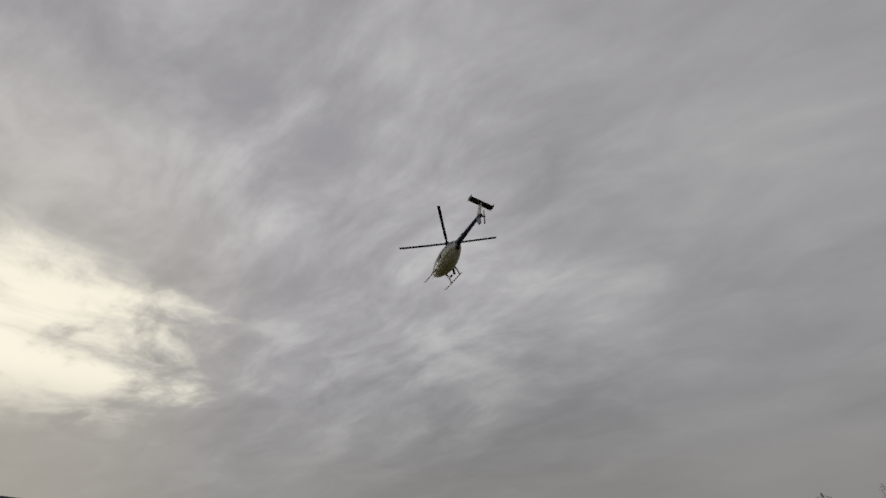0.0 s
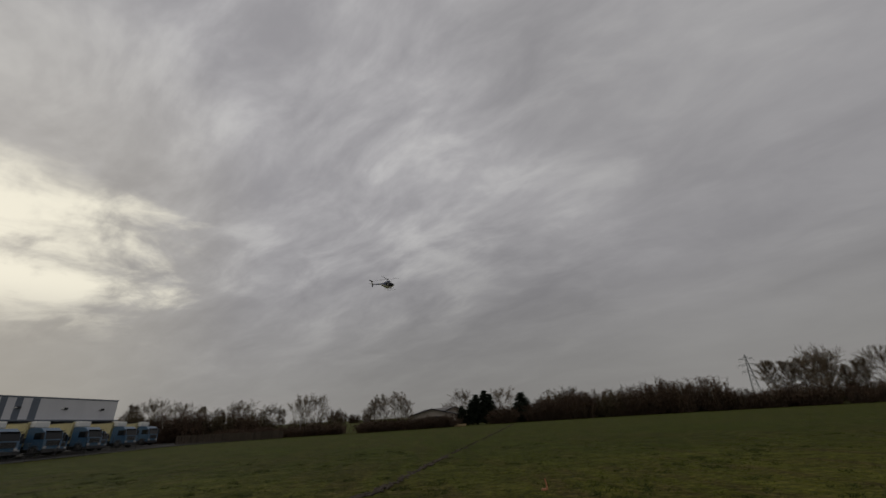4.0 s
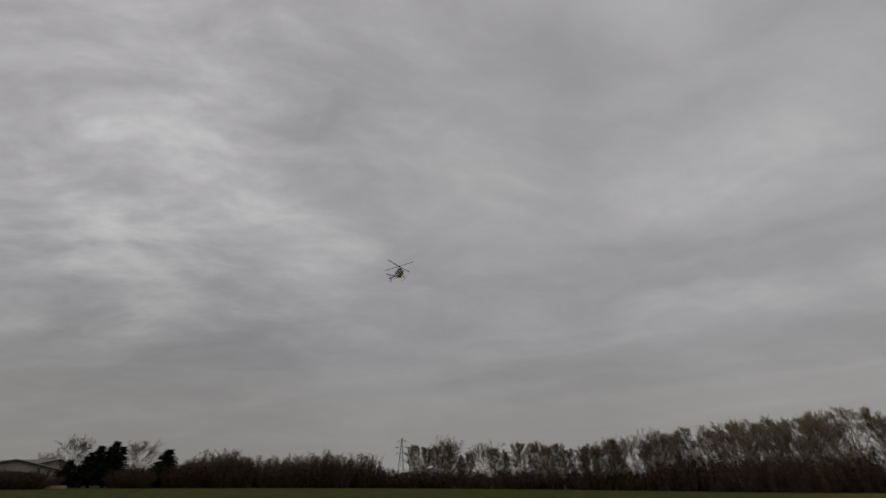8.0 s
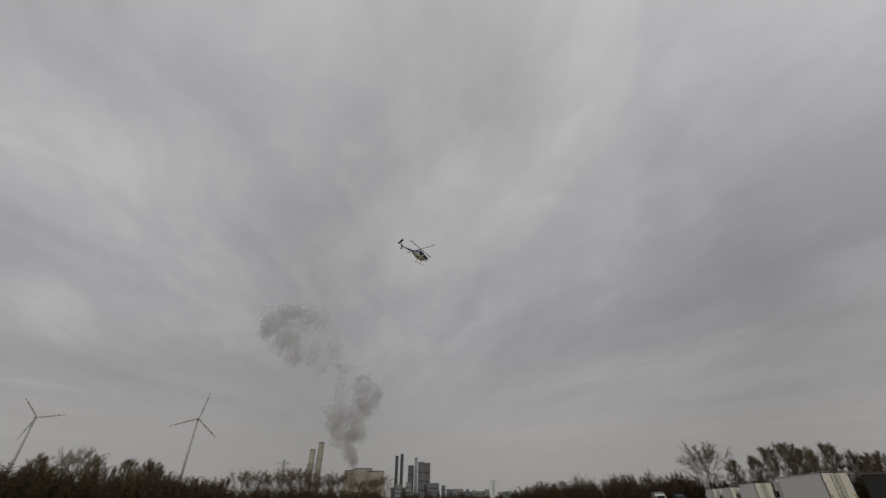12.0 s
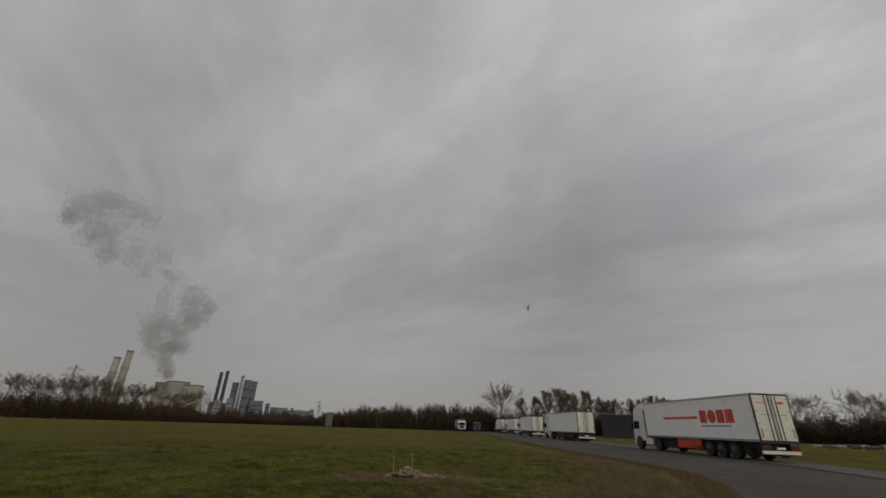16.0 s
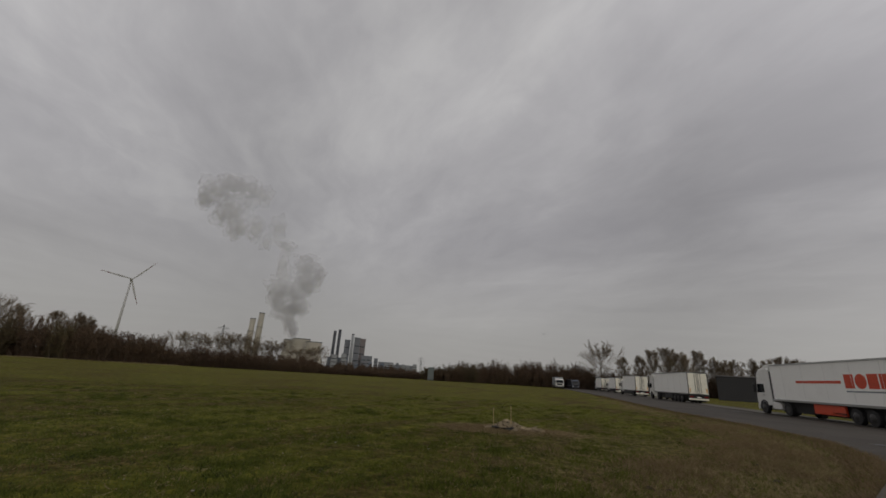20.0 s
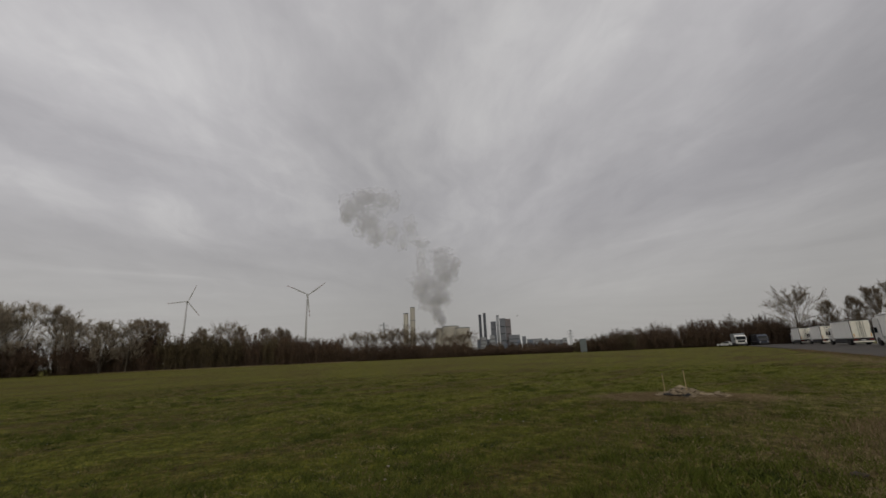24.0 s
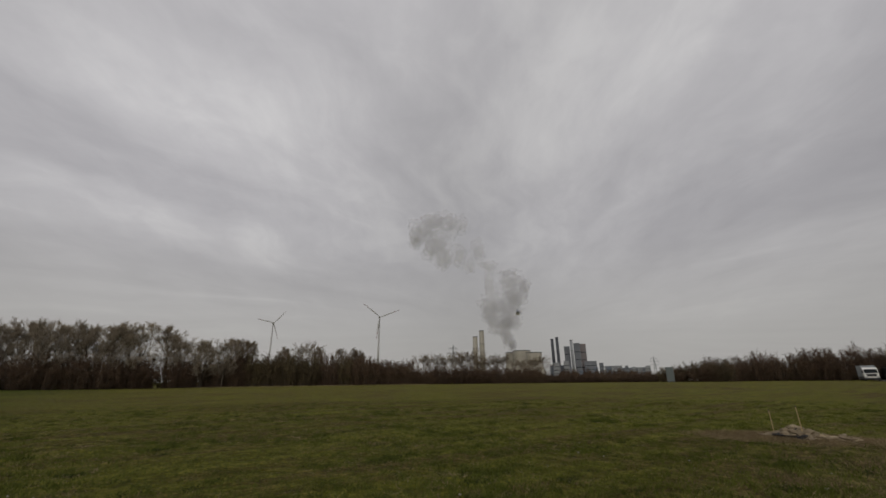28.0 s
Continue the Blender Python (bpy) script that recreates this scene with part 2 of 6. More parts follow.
def ground_mat():
    m = bpy.data.materials.new("meadow_soil")
    m.use_nodes = True
    n = Nodes(m.node_tree)
    co = n.add("ShaderNodeNewGeometry").outputs["Position"]
    xyz = n.add("ShaderNodeSeparateXYZ", {0: co})
    fine = n.noise(co, 3.2, 6, 0.7)
    tuft = n.noise(co, 0.75, 5, 0.65)
    broad = n.noise(co, 0.10, 4, 0.6, 0.6)
    stretched = n.noise(n.add("ShaderNodeMapping", {"Vector": co, "Rotation": (0, 0, radians(-28)), "Scale": (1.0, 0.12, 1)}).outputs[0], 0.9, 4, 0.6)
    green = n.ramp(n.math("ADD", n.math("MULTIPLY", fine, 0.55), n.math("MULTIPLY", tuft, 0.45)), [(0.32, (0.042, 0.038, 0.007)), (0.45, (0.099, 0.098, 0.012)), (0.56, (0.158, 0.157, 0.021)), (0.68, (0.265, 0.232, 0.052))])
    soil = n.ramp(fine, [(0.34, (0.016, 0.010, 0.005)), (0.5, (0.085, 0.056, 0.020)), (0.7, (0.175, 0.122, 0.052))])
    bare = n.smooth(n.math("ADD", n.math("MULTIPLY", stretched, 0.5), n.math("ADD", n.math("MULTIPLY", tuft, 0.35), n.math("MULTIPLY", broad, 0.3))), 0.53, 0.66, 0.0, 0.8)
    crop = n.smooth(n.math("ADD", xyz.outputs[1], n.math("MULTIPLY", n.math("SUBTRACT", broad, 0.5), 20.0)), 0.0, 26.0)
    green = n.mix(crop, green, n.mix(1.0, green, (0.47, 0.58, 0.50), "MULTIPLY"))
    bare = n.math("MULTIPLY", bare, n.math("SUBTRACT", 1.0, n.math("MULTIPLY", crop, 0.6)))
    col = n.mix(bare, green, soil)
    # dry verge along the road
    dx = n.math("ADD", xyz.outputs[0], 2.2)
    dy = n.math("ADD", xyz.outputs[1], 11.0)
    r = n.math("SQRT", n.math("ADD", n.math("POWER", dx, 2.0), n.math("POWER", n.math("MULTIPLY", dy, 0.75), 2.0)))
    verge = n.smooth(n.math("ADD", r, n.math("MULTIPLY", n.math("SUBTRACT", tuft, 0.5), 7.0)), 3.2, 7.6, 1.0, 0.0)
    dry = n.ramp(fine, [(0.36, (0.030, 0.022, 0.010)), (0.5, (0.130, 0.096, 0.044)), (0.68, (0.290, 0.222, 0.112))])
    col = n.mix(n.math("MULTIPLY", verge, 0.6), col, dry)
    # bare straw round the rubble heap
    hx, hy = n.math("SUBTRACT", xyz.outputs[0], 4.05), n.math("SUBTRACT", xyz.outputs[1], -13.35)
    hu = n.math("ADD", n.math("MULTIPLY", hx, -0.70), n.math("MULTIPLY", hy, -0.70))
    hv = n.math("SUBTRACT", n.math("MULTIPLY", hx, 0.70), n.math("MULTIPLY", hy, 0.70))
    hr = n.math("SQRT", n.math("ADD", n.math("POWER", n.math("DIVIDE", hu, 2.3), 2.0), n.math("POWER", n.math("DIVIDE", hv, 0.75), 2.0)))
    patch = n.smooth(n.math("ADD", hr, n.math("MULTIPLY", n.math("SUBTRACT", fine, 0.5), 1.3)), 0.55, 1.15, 1.0, 0.0)
    col = n.mix(n.math("MULTIPLY", patch, 0.85), col, n.mix(1.0, dry, (1.25, 1.05, 0.85), "MULTIPLY"))
    speck = n.ramp(n.noise(co, 9.0, 5, 0.75), [(0.34, (0.25, 0.25, 0.25)), (0.5, (0.95, 0.95, 0.95)), (0.66, (1.7, 1.6, 1.5))])
    col = n.mix(0.75, col, speck, "MULTIPLY")
    bump = n.add("ShaderNodeBump", {"Height": n.math("ADD", fine, tuft), "Strength": 1.0, "Distance": 0.25})
    b = n.add("ShaderNodeBsdfPrincipled", {"Base Color": col, "Roughness": 0.95, "Specular IOR Level": 0.1, "Normal": bump.outputs[0]})
    n.add("ShaderNodeOutputMaterial", {"Surface": b.outputs[0]})
    return m


def asphalt_mat(name, base):
    m = bpy.data.materials.new(name)
    m.use_nodes = True
    n = Nodes(m.node_tree)
    co = n.add("ShaderNodeNewGeometry").outputs["Position"]
    grain = n.noise(co, 22.0, 4, 0.75)
    stain = n.noise(co, 0.6, 5, 0.65, 0.4)
    crack = n.add("ShaderNodeTexVoronoi", {"Vector": co, "Scale": 0.45}, feature="DISTANCE_TO_EDGE").outputs["Distance"]
    col = n.ramp(n.math("ADD", n.math("MULTIPLY", grain, 0.4), n.math("MULTIPLY", stain, 0.6)), [(0.3, [c * 0.55 for c in base]), (0.7, [c * 1.45 for c in base])])
    col = n.mix(n.math("MULTIPLY", n.smooth(n.noise(co, 0.16, 4, 0.6, 0.5), 0.42, 0.66), 0.45), col, [c * 0.5 for c in base])
    col = n.mix(n.smooth(crack, 0.0, 0.014, 0.5, 0.0), col, [c * 0.35 for c in base])
    b = n.add("ShaderNodeBsdfPrincipled", {"Base Color": col, "Roughness": n.smooth(stain, 0.3, 0.7, 0.80, 0.97), "Specular IOR Level": 0.22, "Normal": n.add("ShaderNodeBump", {"Height": grain, "Strength": 0.3, "Distance": 0.01}).outputs[0]})
    n.add("ShaderNodeOutputMaterial", {"Surface": b.outputs[0]})
    return m


def steam_mat(name, stop):
    """White droplets that stop a share of the view."""
    m = bpy.data.materials.new(name)
    m.use_nodes = True
    n = Nodes(m.node_tree)
    d = n.add("ShaderNodeBsdfDiffuse", {"Color": (0.88, 0.88, 0.90, 1)})
    t = n.add("ShaderNodeBsdfTranslucent", {"Color": (0.88, 0.88, 0.90, 1)})
    a = n.add("ShaderNodeMixShader", {0: 0.5, 1: d.outputs[0], 2: t.outputs[0]})
    o = n.add("ShaderNodeMixShader", {0: stop, 1: n.add("ShaderNodeBsdfTransparent").outputs[0], 2: a.outputs[0]})
    n.add("ShaderNodeOutputMaterial", {"Surface": o.outputs[0]})
    return m


M = {
    "ground": ground_mat(),
    "asphalt": asphalt_mat("worn_asphalt", (0.078, 0.068, 0.058)),
    # darker than its asphalt: the shade under the lorries is put into the colour
    "yard": asphalt_mat("shade_toned_yard_asphalt", (0.030, 0.028, 0.025)),
    "paving": asphalt_mat("pale_paving", (0.125, 0.116, 0.100)),
    "kerb": mat("kerb_concrete", (0.085, 0.075, 0.060), 0.9, scale=3, bump=0.4, dirt=0.6),
    "bark": twig_mat("bark", (0.045, 0.036, 0.027), (0.105, 0.085, 0.064)),
    "birch_bark": twig_mat("pale_bark", (0.16, 0.15, 0.14), (0.34, 0.32, 0.30)),
    "twig": twig_mat("bare_twigs", (0.110, 0.082, 0.056), (0.21, 0.162, 0.112), (0.30, 0.24, 0.165)),
    "pale_twig": twig_mat("pale_twigs", (0.19, 0.155, 0.115), (0.33, 0.275, 0.205), (0.43, 0.37, 0.28)),
    "bush_twig": twig_mat("brown_bush_twigs", (0.060, 0.038, 0.026), (0.118, 0.077, 0.050), (0.165, 0.114, 0.072)),
    "bud_twig": twig_mat("budding_bush_twigs", (0.060, 0.046, 0.026), (0.120, 0.092, 0.050), (0.160, 0.130, 0.062)),
    "conifer": twig_mat("dark_needles", (0.008, 0.012, 0.006), (0.020, 0.030, 0.014)),
    "grass": twig_mat("grass_blades", (0.036, 0.046, 0.006), (0.105, 0.128, 0.016), (0.20, 0.19, 0.05)),
    "weed": twig_mat("dark_weeds", (0.018, 0.026, 0.005), (0.050, 0.066, 0.012), (0.085, 0.095, 0.022)),
    "clod": mat("dark_earth", (0.040, 0.028, 0.016), 0.95, scale=3, vary=0.4, space="World"),
    "russet": twig_mat("russet_dead_stalks", (0.10, 0.070, 0.038), (0.22, 0.155, 0.085), (0.33, 0.25, 0.145)),
    "pebble": mat("pale_pebble", (0.30, 0.27, 0.22), 0.8, scale=8),
    "straw": twig_mat("dry_straw", (0.15, 0.115, 0.056), (0.34, 0.265, 0.14), (0.48, 0.39, 0.23)),
    "concrete": mat("grey_concrete", (0.36, 0.35, 0.33), 0.9, scale=0.05, vary=0.12, space="World"),
    "cream": mat("cream_concrete", (0.37, 0.345, 0.29), 0.9, scale=0.03, vary=0.08, space="World"),
    "dark_stack": mat("dark_stack_paint", (0.06, 0.065, 0.075), 0.7, scale=0.05, space="World"),
    "plant_grey": mat("plant_cladding_grey", (0.16, 0.17, 0.19), 0.7, scale=0.05, space="World"),
    "plant_light": mat("plant_cladding_pale", (0.27, 0.28, 0.29), 0.7, scale=0.05, space="World"),
    "plant_blue": mat("plant_cladding_blue", (0.13, 0.155, 0.20), 0.7, scale=0.05, space="World"),
    "plant_red": mat("plant_cladding_rust", (0.19, 0.155, 0.15), 0.7, scale=0.05, space="World"),
    "turbine": mat("turbine_white", (0.42, 0.42, 0.41), 0.5, vary=0.04, scale=0.2),
    "turbine_tip": mat("turbine_red_band", (0.16, 0.05, 0.045), 0.5, vary=0.05, scale=0.2),
    "lattice": mat("galvanised_lattice", (0.20, 0.21, 0.21), 0.6, 0.6, scale=2),
    "steam": steam_mat("steam", 0.085),
    "hall": mat("pale_grey_cladding", (0.64, 0.645, 0.66), 0.55, 0.0, 0.05, scale=0.15, space="World"),
    "hall_dark": mat("blue_grey_cladding", (0.13, 0.155, 0.19), 0.55, 0.0, 0.06, scale=0.3),
    "black": mat("black_rubber", (0.018, 0.018, 0.018), 0.8, scale=6, dirt=0.4),
    "dark_metal": mat("dark_chassis", (0.035, 0.035, 0.038), 0.6, 0.3, scale=4, dirt=0.4),
    "steel": mat("bare_steel", (0.42, 0.42, 0.42), 0.35, 0.9, scale=6),
    "rim": mat("dull_wheel_steel", (0.050, 0.048, 0.046), 0.6, 0.2, scale=6, dirt=0.4),
    "seam": mat("panel_joint", (0.78, 0.77, 0.73), 0.5, scale=3),
    "white_box": mat("white_trailer_panel", (0.93, 0.92, 0.875), 0.45, 0.0, 0.03, scale=0.6, dirt=0.10, dirt_colour=(0.45, 0.42, 0.36)),
    "white_tarp": mat("white_curtain", (0.84, 0.81, 0.72), 0.6, 0.0, 0.05, scale=0.6, dirt=0.15, dirt_colour=(0.4, 0.37, 0.3)),
    "door_white": mat("cream_rear_door", (0.80, 0.77, 0.66), 0.5, 0.0, 0.05, scale=1.0, dirt=0.35, dirt_colour=(0.36, 0.32, 0.24)),
    "yellow_box": mat("pale_yellow_box", (0.62, 0.55, 0.29), 0.5, 0.0, 0.06, scale=0.7, dirt=0.25),
    "blue_cab": mat("light_blue_cab_paint", (0.045, 0.115, 0.20), 0.35, 0.0, 0.06, scale=1.5, coat=0.4, dirt=0.2),
    "white_cab": mat("white_cab_paint", (0.76, 0.75, 0.71), 0.35, 0.0, 0.04, scale=1.5, coat=0.4, dirt=0.15),
    "dark_cab": mat("dark_blue_cab_paint", (0.03, 0.04, 0.07), 0.35, 0.0, 0.06, scale=1.5, coat=0.4),
    "red": mat("orange_red_paint", (0.62, 0.07, 0.025), 0.45, 0.0, 0.06, scale=2, dirt=0.2),
    "orange": mat("faded_orange_plastic", (0.50, 0.20, 0.10), 0.6, 0.0, 0.12, scale=9, dirt=0.3),
    "red_lamp": mat("red_lamp_lens", (0.20, 0.016, 0.016), 0.2, scale=5, vary=0.05),
    "amber": mat("amber_reflective_band", (0.60, 0.33, 0.06), 0.4, scale=5),
    "clear_lamp": mat("headlamp_lens", (0.55, 0.56, 0.58), 0.1, 0.3, scale=5, vary=0.05),
    "glass": glass_mat("tinted_glass", (0.014, 0.017, 0.020), 0.12),
    "grey_panel": mat("grey_panel", (0.26, 0.28, 0.29), 0.6, scale=1.5, dirt=0.2),
    "board": mat("dull_board", (0.115, 0.135, 0.135), 0.6, scale=1.5, dirt=0.2),
    "barn_wall": mat("barn_render", (0.42, 0.37, 0.31), 0.9, scale=0.5, dirt=0.4),
    "barn_roof": mat("fibre_cement_roof", (0.16, 0.15, 0.145), 0.85, scale=0.6, dirt=0.3),
    "wood": mat("weathered_post_wood", (0.36, 0.27, 0.14), 0.85, scale=9, bump=0.4),
    "stone": mat("rubble_stone", (0.20, 0.155, 0.095), 0.9, scale=4, vary=0.3, bump=0.6, bump_scale=14, dirt=0.5),
    "pale_stone": mat("pale_rubble_stone", (0.36, 0.29, 0.18), 0.9, scale=5, vary=0.35, bump=0.6, bump_scale=14, dirt=0.4),
    "char": mat("black_sheeting", (0.016, 0.016, 0.016), 0.95, scale=5),
    "heli_cream": mat("cream_fuselage_paint", (0.62, 0.60, 0.53), 0.3, 0.0, 0.04, scale=6, coat=0.5),
    "heli_blue": mat("deep_blue_paint", (0.020, 0.045, 0.14), 0.3, 0.0, 0.05, scale=6, coat=0.5),
    "heli_lime": mat("lime_stripe_paint", (0.34, 0.40, 0.16), 0.3, 0.0, 0.05, scale=6, coat=0.5),
    "heli_black": mat("black_composite", (0.015, 0.015, 0.017), 0.4, 0.0, 0.1, scale=10),
}


# ---- mesh helpers ----
class Geo:
    """Collects vertices and faces of one mesh."""

    def __init__(self):
        self.v, self.f = [], []

    def box(self, x0, x1, y0, y1, z0, z1, b=0.0):
        """A box between two corners, with edges cut by b."""
        n = len(self.v)
        if b <= 0:
            self.v += [(x, y, z) for x in (x0, x1) for y in (y0, y1) for z in (z0, z1)]
            self.f += [tuple(n + i for i in q) for q in ((0, 1, 3, 2), (4, 6, 7, 5), (0, 4, 5, 1), (2, 3, 7, 6), (0, 2, 6, 4), (1, 5, 7, 3))]
            return self
        c = {}
        lo, hi = (x0, y0, z0), (x1, y1, z1)
        for i in (0, 1):
            for j in (0, 1):
                for k in (0, 1):
                    p = [hi[a] if s else lo[a] for a, s in enumerate((i, j, k))]
                    q = [(-b if s else b) for s in (i, j, k)]
                    for ax in range(3):
                        c[i, j, k, ax] = len(self.v)
                        self.v.append(tuple(p[a] + (0 if a == ax else q[a]) for a in range(3)))
        self.f += [tuple(c[t] for t in quad) for ax, s, quad in _box_quads()]
        self.f += [tuple(c[t] for t in q) for q in _box_rims()]
        return self

    def tube(self, pts, radii, sides=6, cap=True):
        """A round bar along points with a radius at each."""
        n0 = len(self.v)
        pts = [Vector(p) for p in pts]
        for i, p in enumerate(pts):
            d = (pts[min(i + 1, len(pts) - 1)] - pts[max(i - 1, 0)]).normalized()
            a = d.orthogonal().normalized() if abs(d.z) < 0.99 else Vector((1, 0, 0))
            a = (a - d * a.dot(d)).normalized()
            if abs(d.z) < 0.9:
                a = d.cross(Vector((0, 0, 1))).normalized()
            c = d.cross(a)
            r = radii[i] if isinstance(radii, (list, tuple)) else radii
            for k in range(sides):
                t = 2 * math.pi * k / sides
                self.v.append(tuple(p + (a * math.cos(t) + c * math.sin(t)) * r))
        for i in range(len(pts) - 1):
            for k in range(sides):
                a0, a1 = n0 + i * sides + k, n0 + i * sides + (k + 1) % sides
                self.f.append((a0, a1, a1 + sides, a0 + sides))
        if cap:
            self.f.append(tuple(n0 + k for k in reversed(range(sides))))
            self.f.append(tuple(n0 + (len(pts) - 1) * sides + k for k in range(sides)))
        return self

    def loft(self, rings, cap=True):
        """Skin through rings of equal count."""
        n0, m = len(self.v), len(rings[0])
        for r in rings:
            self.v += [tuple(p) for p in r]
        for i in range(len(rings) - 1):
            for k in range(m):
                a0, a1 = n0 + i * m + k, n0 + i * m + (k + 1) % m
                self.f.append((a0, a1, a1 + m, a0 + m))
        if cap:
            self.f.append(tuple(n0 + k for k in reversed(range(m))))
            self.f.append(tuple(n0 + (len(rings) - 1) * m + k for k in range(m)))
        return self

    def spike(self, p, q, r):
        """A thin three-sided twig from p to a point at q."""
        p, q = Vector(p), Vector(q)
        d = (q - p).normalized()
        a = d.orthogonal().normalized() * r
        b = d.cross(a)
        n = len(self.v)
        self.v += [tuple(p + a), tuple(p - a * 0.5 + b * 0.87), tuple(p - a * 0.5 - b * 0.87), tuple(q)]
        self.f += [(n, n + 1, n + 3), (n + 1, n + 2, n + 3), (n + 2, n, n + 3)]
        return self

    def lump(self, c, r, seed, rough=0.25, sub=1):
        """An uneven lump."""
        bm = bmesh.new()
        bmesh.ops.create_icosphere(bm, subdivisions=sub, radius=1.0)
        n = len(self.v)
        rx, ry, rz = r if isinstance(r, (list, tuple)) else (r, r, r)
        for v in bm.verts:
            k = 1 + rough * noise.noise(v.co * 1.7 + Vector((seed * 3.1, seed * 1.7, seed)))*1.6
            self.v.append((c[0] + v.co.x * rx * k, c[1] + v.co.y * ry * k, c[2] + v.co.z * rz * k))
        bm.verts.index_update()
        self.f += [tuple(n + v.index for v in f.verts) for f in bm.faces]
        bm.free()
        return self

    def moved(self, m, start=0):
        self.v[start:] = [tuple(m @ Vector(p)) for p in self.v[start:]]
        return self

    def mesh(self, name, material, smooth=False):
        me = bpy.data.meshes.new(name)
        me.from_pydata(self.v, [], self.f)
        me.materials.append(M[material] if isinstance(material, str) else material)
        if smooth:
            me.polygons.foreach_set("use_smooth", [True] * len(me.polygons))
        me.update()
        return me


def _box_quads():
    out = []
    for ax in range(3):
        for s in (0, 1):
            o = [a for a in range(3) if a != ax]
            quad = []
            for u, w in ((0, 0), (1, 0), (1, 1), (0, 1)):
                k = [0, 0, 0]
                k[ax], k[o[0]], k[o[1]] = s, u, w
                quad.append((*k, ax))
            if (s == 0) == (ax != 1):
                quad.reverse()
            out.append((ax, s, quad))
    return out


def _box_rims():
    out = []
    for run in range(3):
        a, b = [x for x in range(3) if x != run]
        for i in (0, 1):
            for j in (0, 1):
                def key(e, ax):
                    k = [0, 0, 0]
                    k[run], k[a], k[b] = e, i, j
                    return (*k, ax)
                out.append([key(0, a), key(1, a), key(1, b), key(0, b)])
    for i in (0, 1):
        for j in (0, 1):
            for k in (0, 1):
                out.append([(i, j, k, 0), (i, j, k, 1), (i, j, k, 2)])
    return out


def part(name, geo, material, parent=None, label="", smooth=False, at=None):
    """Links one mesh under a thing or part."""
    me = geo if isinstance(geo, bpy.types.Mesh) else geo.mesh(name, material, smooth)
    ob = new(name, me)
    ob.parent = parent
    if at is not None:
        ob.matrix_basis = at
    if label:
        ob["label"] = label
    return ob


def thing(name, label, category, m=None, group="", kind=""):
    e = new(name)
    e.empty_display_size = 0.2
    if m is not None:
        e.matrix_basis = m
    return tagged(e, label, category, group, kind)


def soft_ramp(x, w=10.0):
    return 0.5 * (x + math.sqrt(x * x + w * w))


def land(x, y):
    """Height of the ground."""
    r = math.hypot(x, y)
    z = 0.02 * (soft_ramp(y - 18, 14) - soft_ramp(y - 160, 30)) + 0.02 * soft_ramp(-x - 24, 12) * (1 if r < 200 else 200 / r)
    z += 0.034 * soft_ramp(y - 170, 30) * max(0.0, min(1.0, 1 - (y - 900) / 3000))
    return z - 0.09


def polar(az, d, z=None):
    x, y = d * math.sin(radians(az)), d * math.cos(radians(az))
    return (x, y, land(x, y) if z is None else z)


# ---- ground, road ----
def build_ground():
    g = Geo()
    rings = [0.0, 1, 2, 3, 4, 5.5, 7, 9, 11, 13, 16, 19, 22, 26, 30, 35, 40, 46, 52, 60, 68, 77, 87, 98, 110, 124, 140, 160, 185, 220, 270, 340, 450, 600, 850, 1200, 1700, 2400, 3400, 4700]
    m = 144
    for i, r in enumerate(rings):
        for k in range(m):
            a = 2 * math.pi * k / m
            x, y = r * math.sin(a), r * math.cos(a)
            lumps = 0.05 * noise.noise(Vector((x * 0.35, y * 0.35, 0))) * (1 if 0 < r < 60 else 0)
            g.v.append((x, y, land(x, y) + lumps))
    for i in range(len(rings) - 1):
        for k in range(m):
            a0, a1 = i * m + k, i * m + (k + 1) % m
            g.f.append((a0, a1, a1 + m, a0 + m))
    ob = part("ground", g, "ground", None, smooth=True)
    tagged(ob, "green early spring meadow with bare brown soil patches", "ground", kind="structure")


# the verge's edge, from the far end of the road to the corner beside the camera
EDGE = [(40, -190), (18, -112), (8.1, -74.3), (3.4, -55), (-0.75, -37.5), (-4.2, -27.3), (-5.5, -20.9), (-5.3, -16.8), (-4.75, -14.4), (-4.1, -11.9), (-2.9, -8.9), (-2.0, -6.0), (-1.7, -3.0), (-2.4, 2.0)]
FAR_SIDE = [(27, -196), (7, -116), (-1.2, -78), (-5.5, -59), (-9.8, -42), (-12.6, -31), (-13.0, -25), (-13.2, -20), (-13.8, -15), (-15, -10), (-17, -6), (-20, -2), (-24, 2), (-28, 7)]


def resample(line, n):
    p = [Vector((*q, 0)) for q in line]
    out = []
    for i in range(n):
        u = i / (n - 1) * (len(p) - 1)
        k = min(int(u), len(p) - 2)
        t = u - k
        a, b, c, d = p[max(k - 1, 0)], p[k], p[k + 1], p[min(k + 2, len(p) - 1)]
        out.append(0.5 * ((2 * b) + (c - a) * t + (2 * a - 5 * b + 4 * c - d) * t * t + (3 * b - a - 3 * c + d) * t ** 3))
    return out


def strip(name, left, right, lift, material, label, thick=0.12, cross=1):
    """A paved band between two lines, with a thickness."""
    g = Geo()
    n = len(left)
    for a, b in zip(left, right):
        row = [a.lerp(b, k / cross) for k in range(cross + 1)]
        top = [(p.x, p.y, land(p.x, p.y) + lift) for p in row]
        g.v += top + [(p[0], p[1], p[2] - thick) for p in (top[-1], top[0])]
    w = cross + 3
    for i in range(n - 1):
        for k in range(w):
            a0, a1 = i * w + k, i * w + (k + 1) % w
            g.f.append((a0, a1, a1 + w, a0 + w))
    ob = part(name, g, material)
    tagged(ob, label, name.split("_")[0], kind="structure")
    return ob


